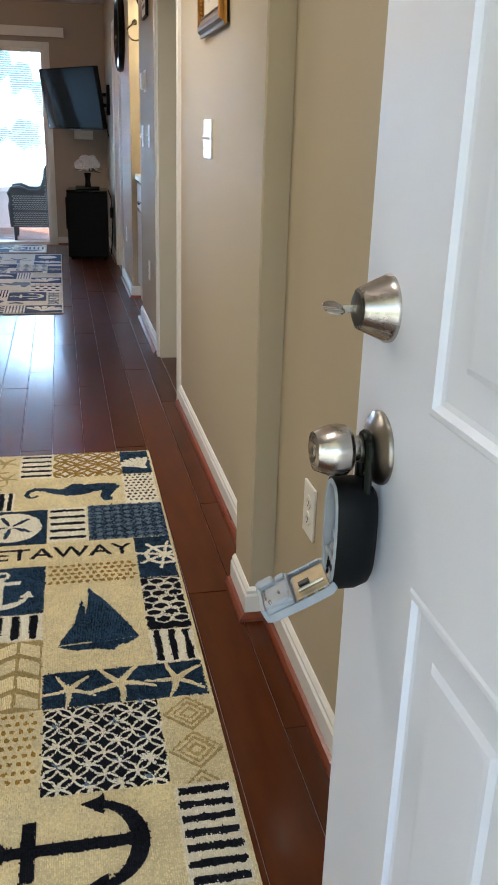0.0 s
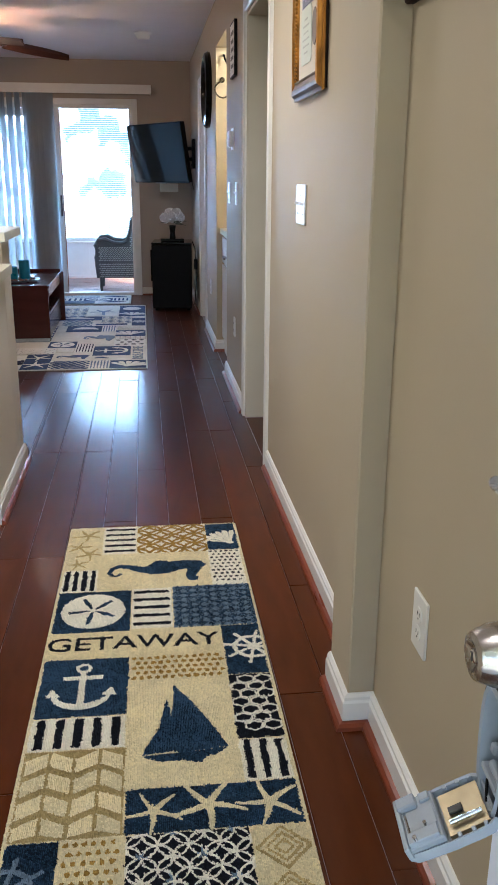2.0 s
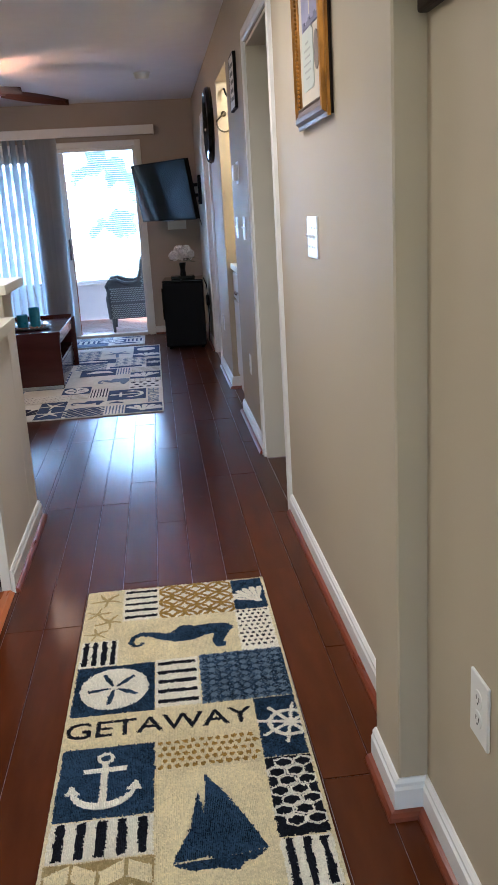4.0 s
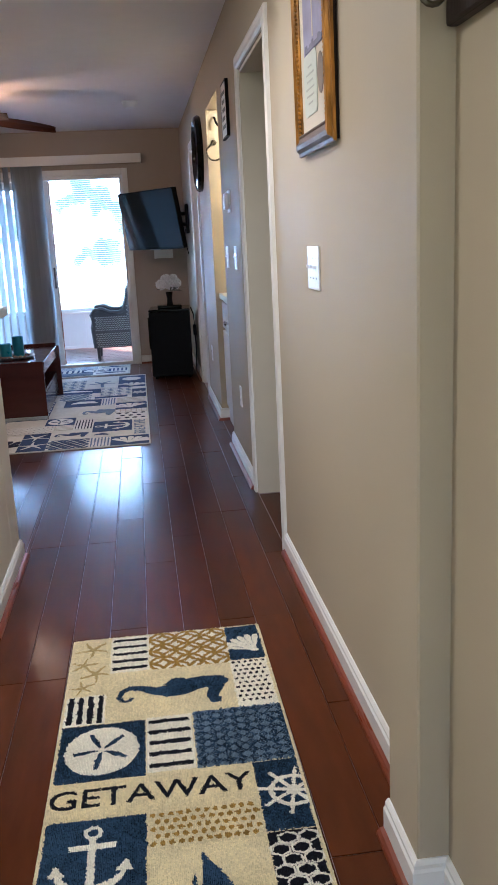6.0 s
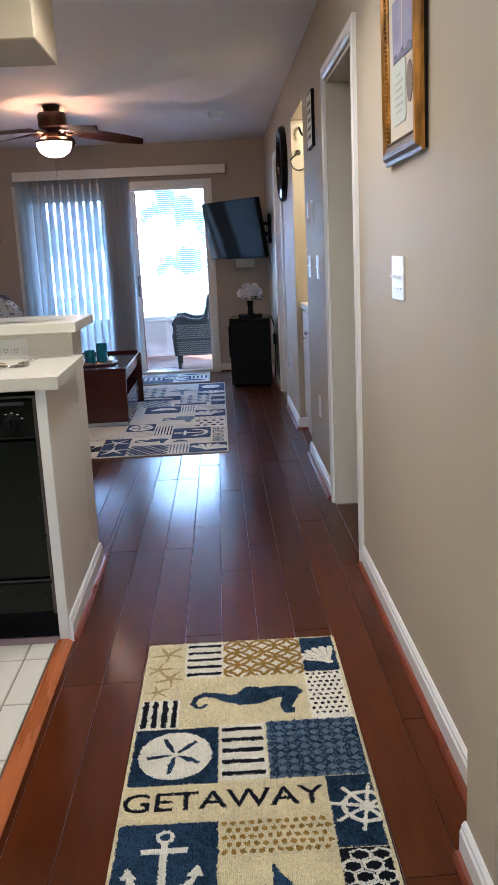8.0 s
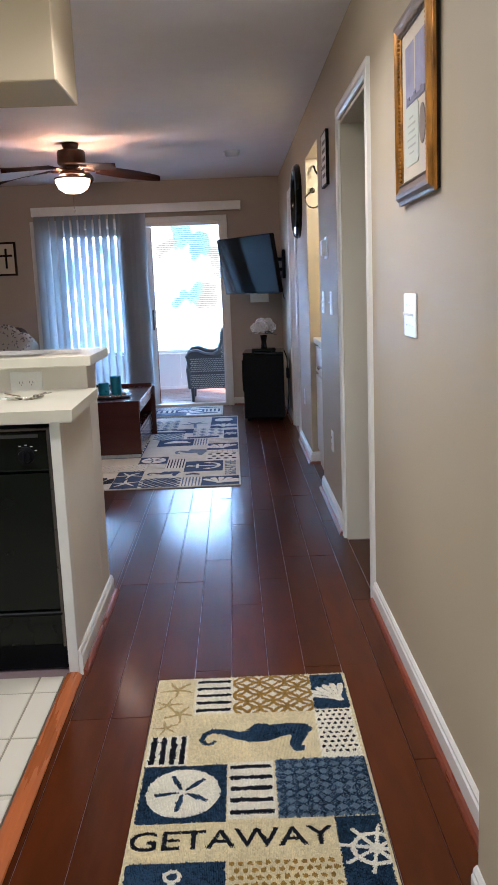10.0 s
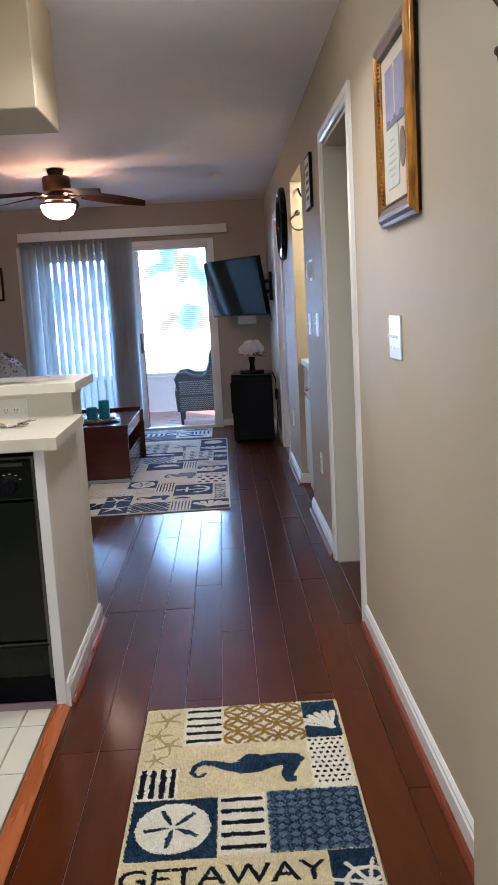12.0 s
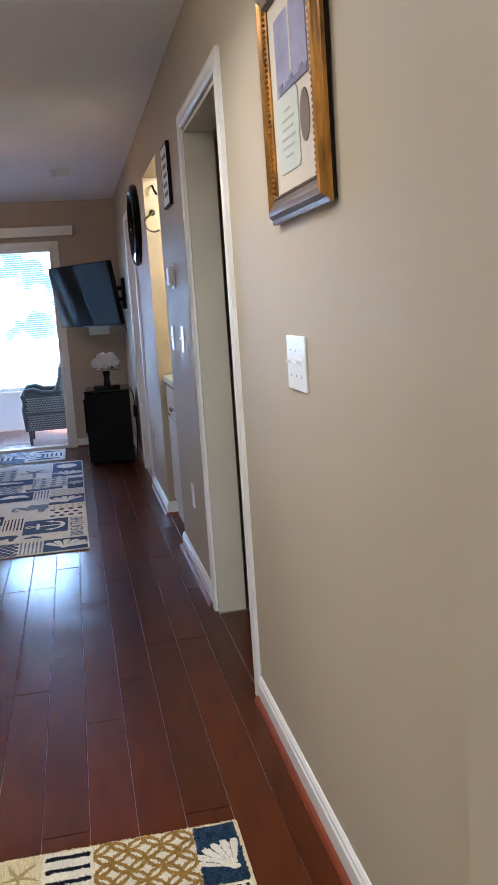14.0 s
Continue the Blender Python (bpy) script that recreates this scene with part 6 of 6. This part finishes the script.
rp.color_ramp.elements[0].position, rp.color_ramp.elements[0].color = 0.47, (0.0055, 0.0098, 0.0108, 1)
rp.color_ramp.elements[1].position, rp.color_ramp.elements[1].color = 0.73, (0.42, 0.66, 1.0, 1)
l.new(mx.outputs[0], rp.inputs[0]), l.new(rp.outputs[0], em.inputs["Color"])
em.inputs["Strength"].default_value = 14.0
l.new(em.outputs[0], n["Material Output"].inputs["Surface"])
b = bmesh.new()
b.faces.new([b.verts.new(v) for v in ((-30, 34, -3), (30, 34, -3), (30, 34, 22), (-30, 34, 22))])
structure("backdrop", b, bd, "glowing sheet coloured as garden and trees, giving the windows' daylight", "backdrop")

# ---- floor pieces: planks and tiles ----
MESHES = {}


def plank_mesh(w, l, m, key):
    k = (round(w, 4), round(l, 3), key)
    if k not in MESHES:
        MESHES[k] = finish(box(0, 0, -0.004, w, l, 0.0, 0.0014), "plank", m)
    return MESHES[k]


PW = 0.125
i0 = math.floor((-3.6 - 0.03) / PW)
rnd = random.Random(4)
count = 0
for i in range(i0, 4):
    x0 = 0.03 + PW * i
    x1 = min(x0 + PW, W)
    if x1 - x0 < 0.02:
        continue
    ystart = 4.15 if x1 < -0.62 else -0.14
    y = ystart - rnd.choice((0.1, 0.4, 0.7, 1.0))
    length = 1.20
    while y < 9.98:
        a, c = max(y, ystart), min(y + length, 10.10)
        y += length
        if c - a < 0.03:
            continue
        xa = max(x0, -0.612) if ystart < 0 else x0
        ob = new("plank", plank_mesh(x1 - xa - 0.0016, c - a - 0.0016, PLANK, "h"))
        ob.parent = floor
        ob.location = (xa + 0.0008, a + 0.0008, rnd.uniform(-0.0004, 0.0004))
        ob.rotation_euler = (rnd.uniform(-0.0007, 0.0007), rnd.uniform(-0.005, 0.005), 0)
for i in range(5):
    ob = new("plank", plank_mesh(0.106, 1.16, PLANK, "h"))
    ob.parent = floor
    ob.location = (-0.7195, 4.151 + 1.1616 * i, 0.0)
for i in range(13):
    y0 = 10.13 + 0.15 * i
    for k in range(4):
        ob = new("plank", plank_mesh(1.245, 0.147, SUNFL, "s"))
        ob.parent = sunroom_floor
        ob.location = (-3.38 + 1.25 * k, y0, -0.012)
for yy, yo in ((4.012, 4.788), (5.90, 6.69)):
    for i in range(4):
        ob = new("plank", plank_mesh(0.123, yo - yy, PLANK, "h"))
        ob.parent = floor
        ob.location = (W + 0.002 + 0.125 * i, yy, 0)

TS = 0.287
for i in range(10):
    for j in range(13):
        x1 = -0.751 - TS * (i - 1)
        x0 = x1 - TS
        y0 = 3.243 - TS * j
        y1 = y0 + TS
        x1, y1, y0, x0 = min(x1, -0.668), min(y1, 3.36), max(y0, 0.0), max(x0, -3.59)
        if x1 - x0 < 0.02 or y1 - y0 < 0.02:
            continue
        k = ("tile", round(x1 - x0, 3), round(y1 - y0, 3))
        if k not in MESHES:
            MESHES[k] = finish(box(0, 0, 0.0, x1 - x0 - 0.007, y1 - y0 - 0.007, 0.006, 0.0015), "tile", TILE)
        ob = new("tile", MESHES[k])
        ob.parent = kitchen_floor
        ob.location = (x0 + 0.0035, y0 + 0.0035, 0.001)
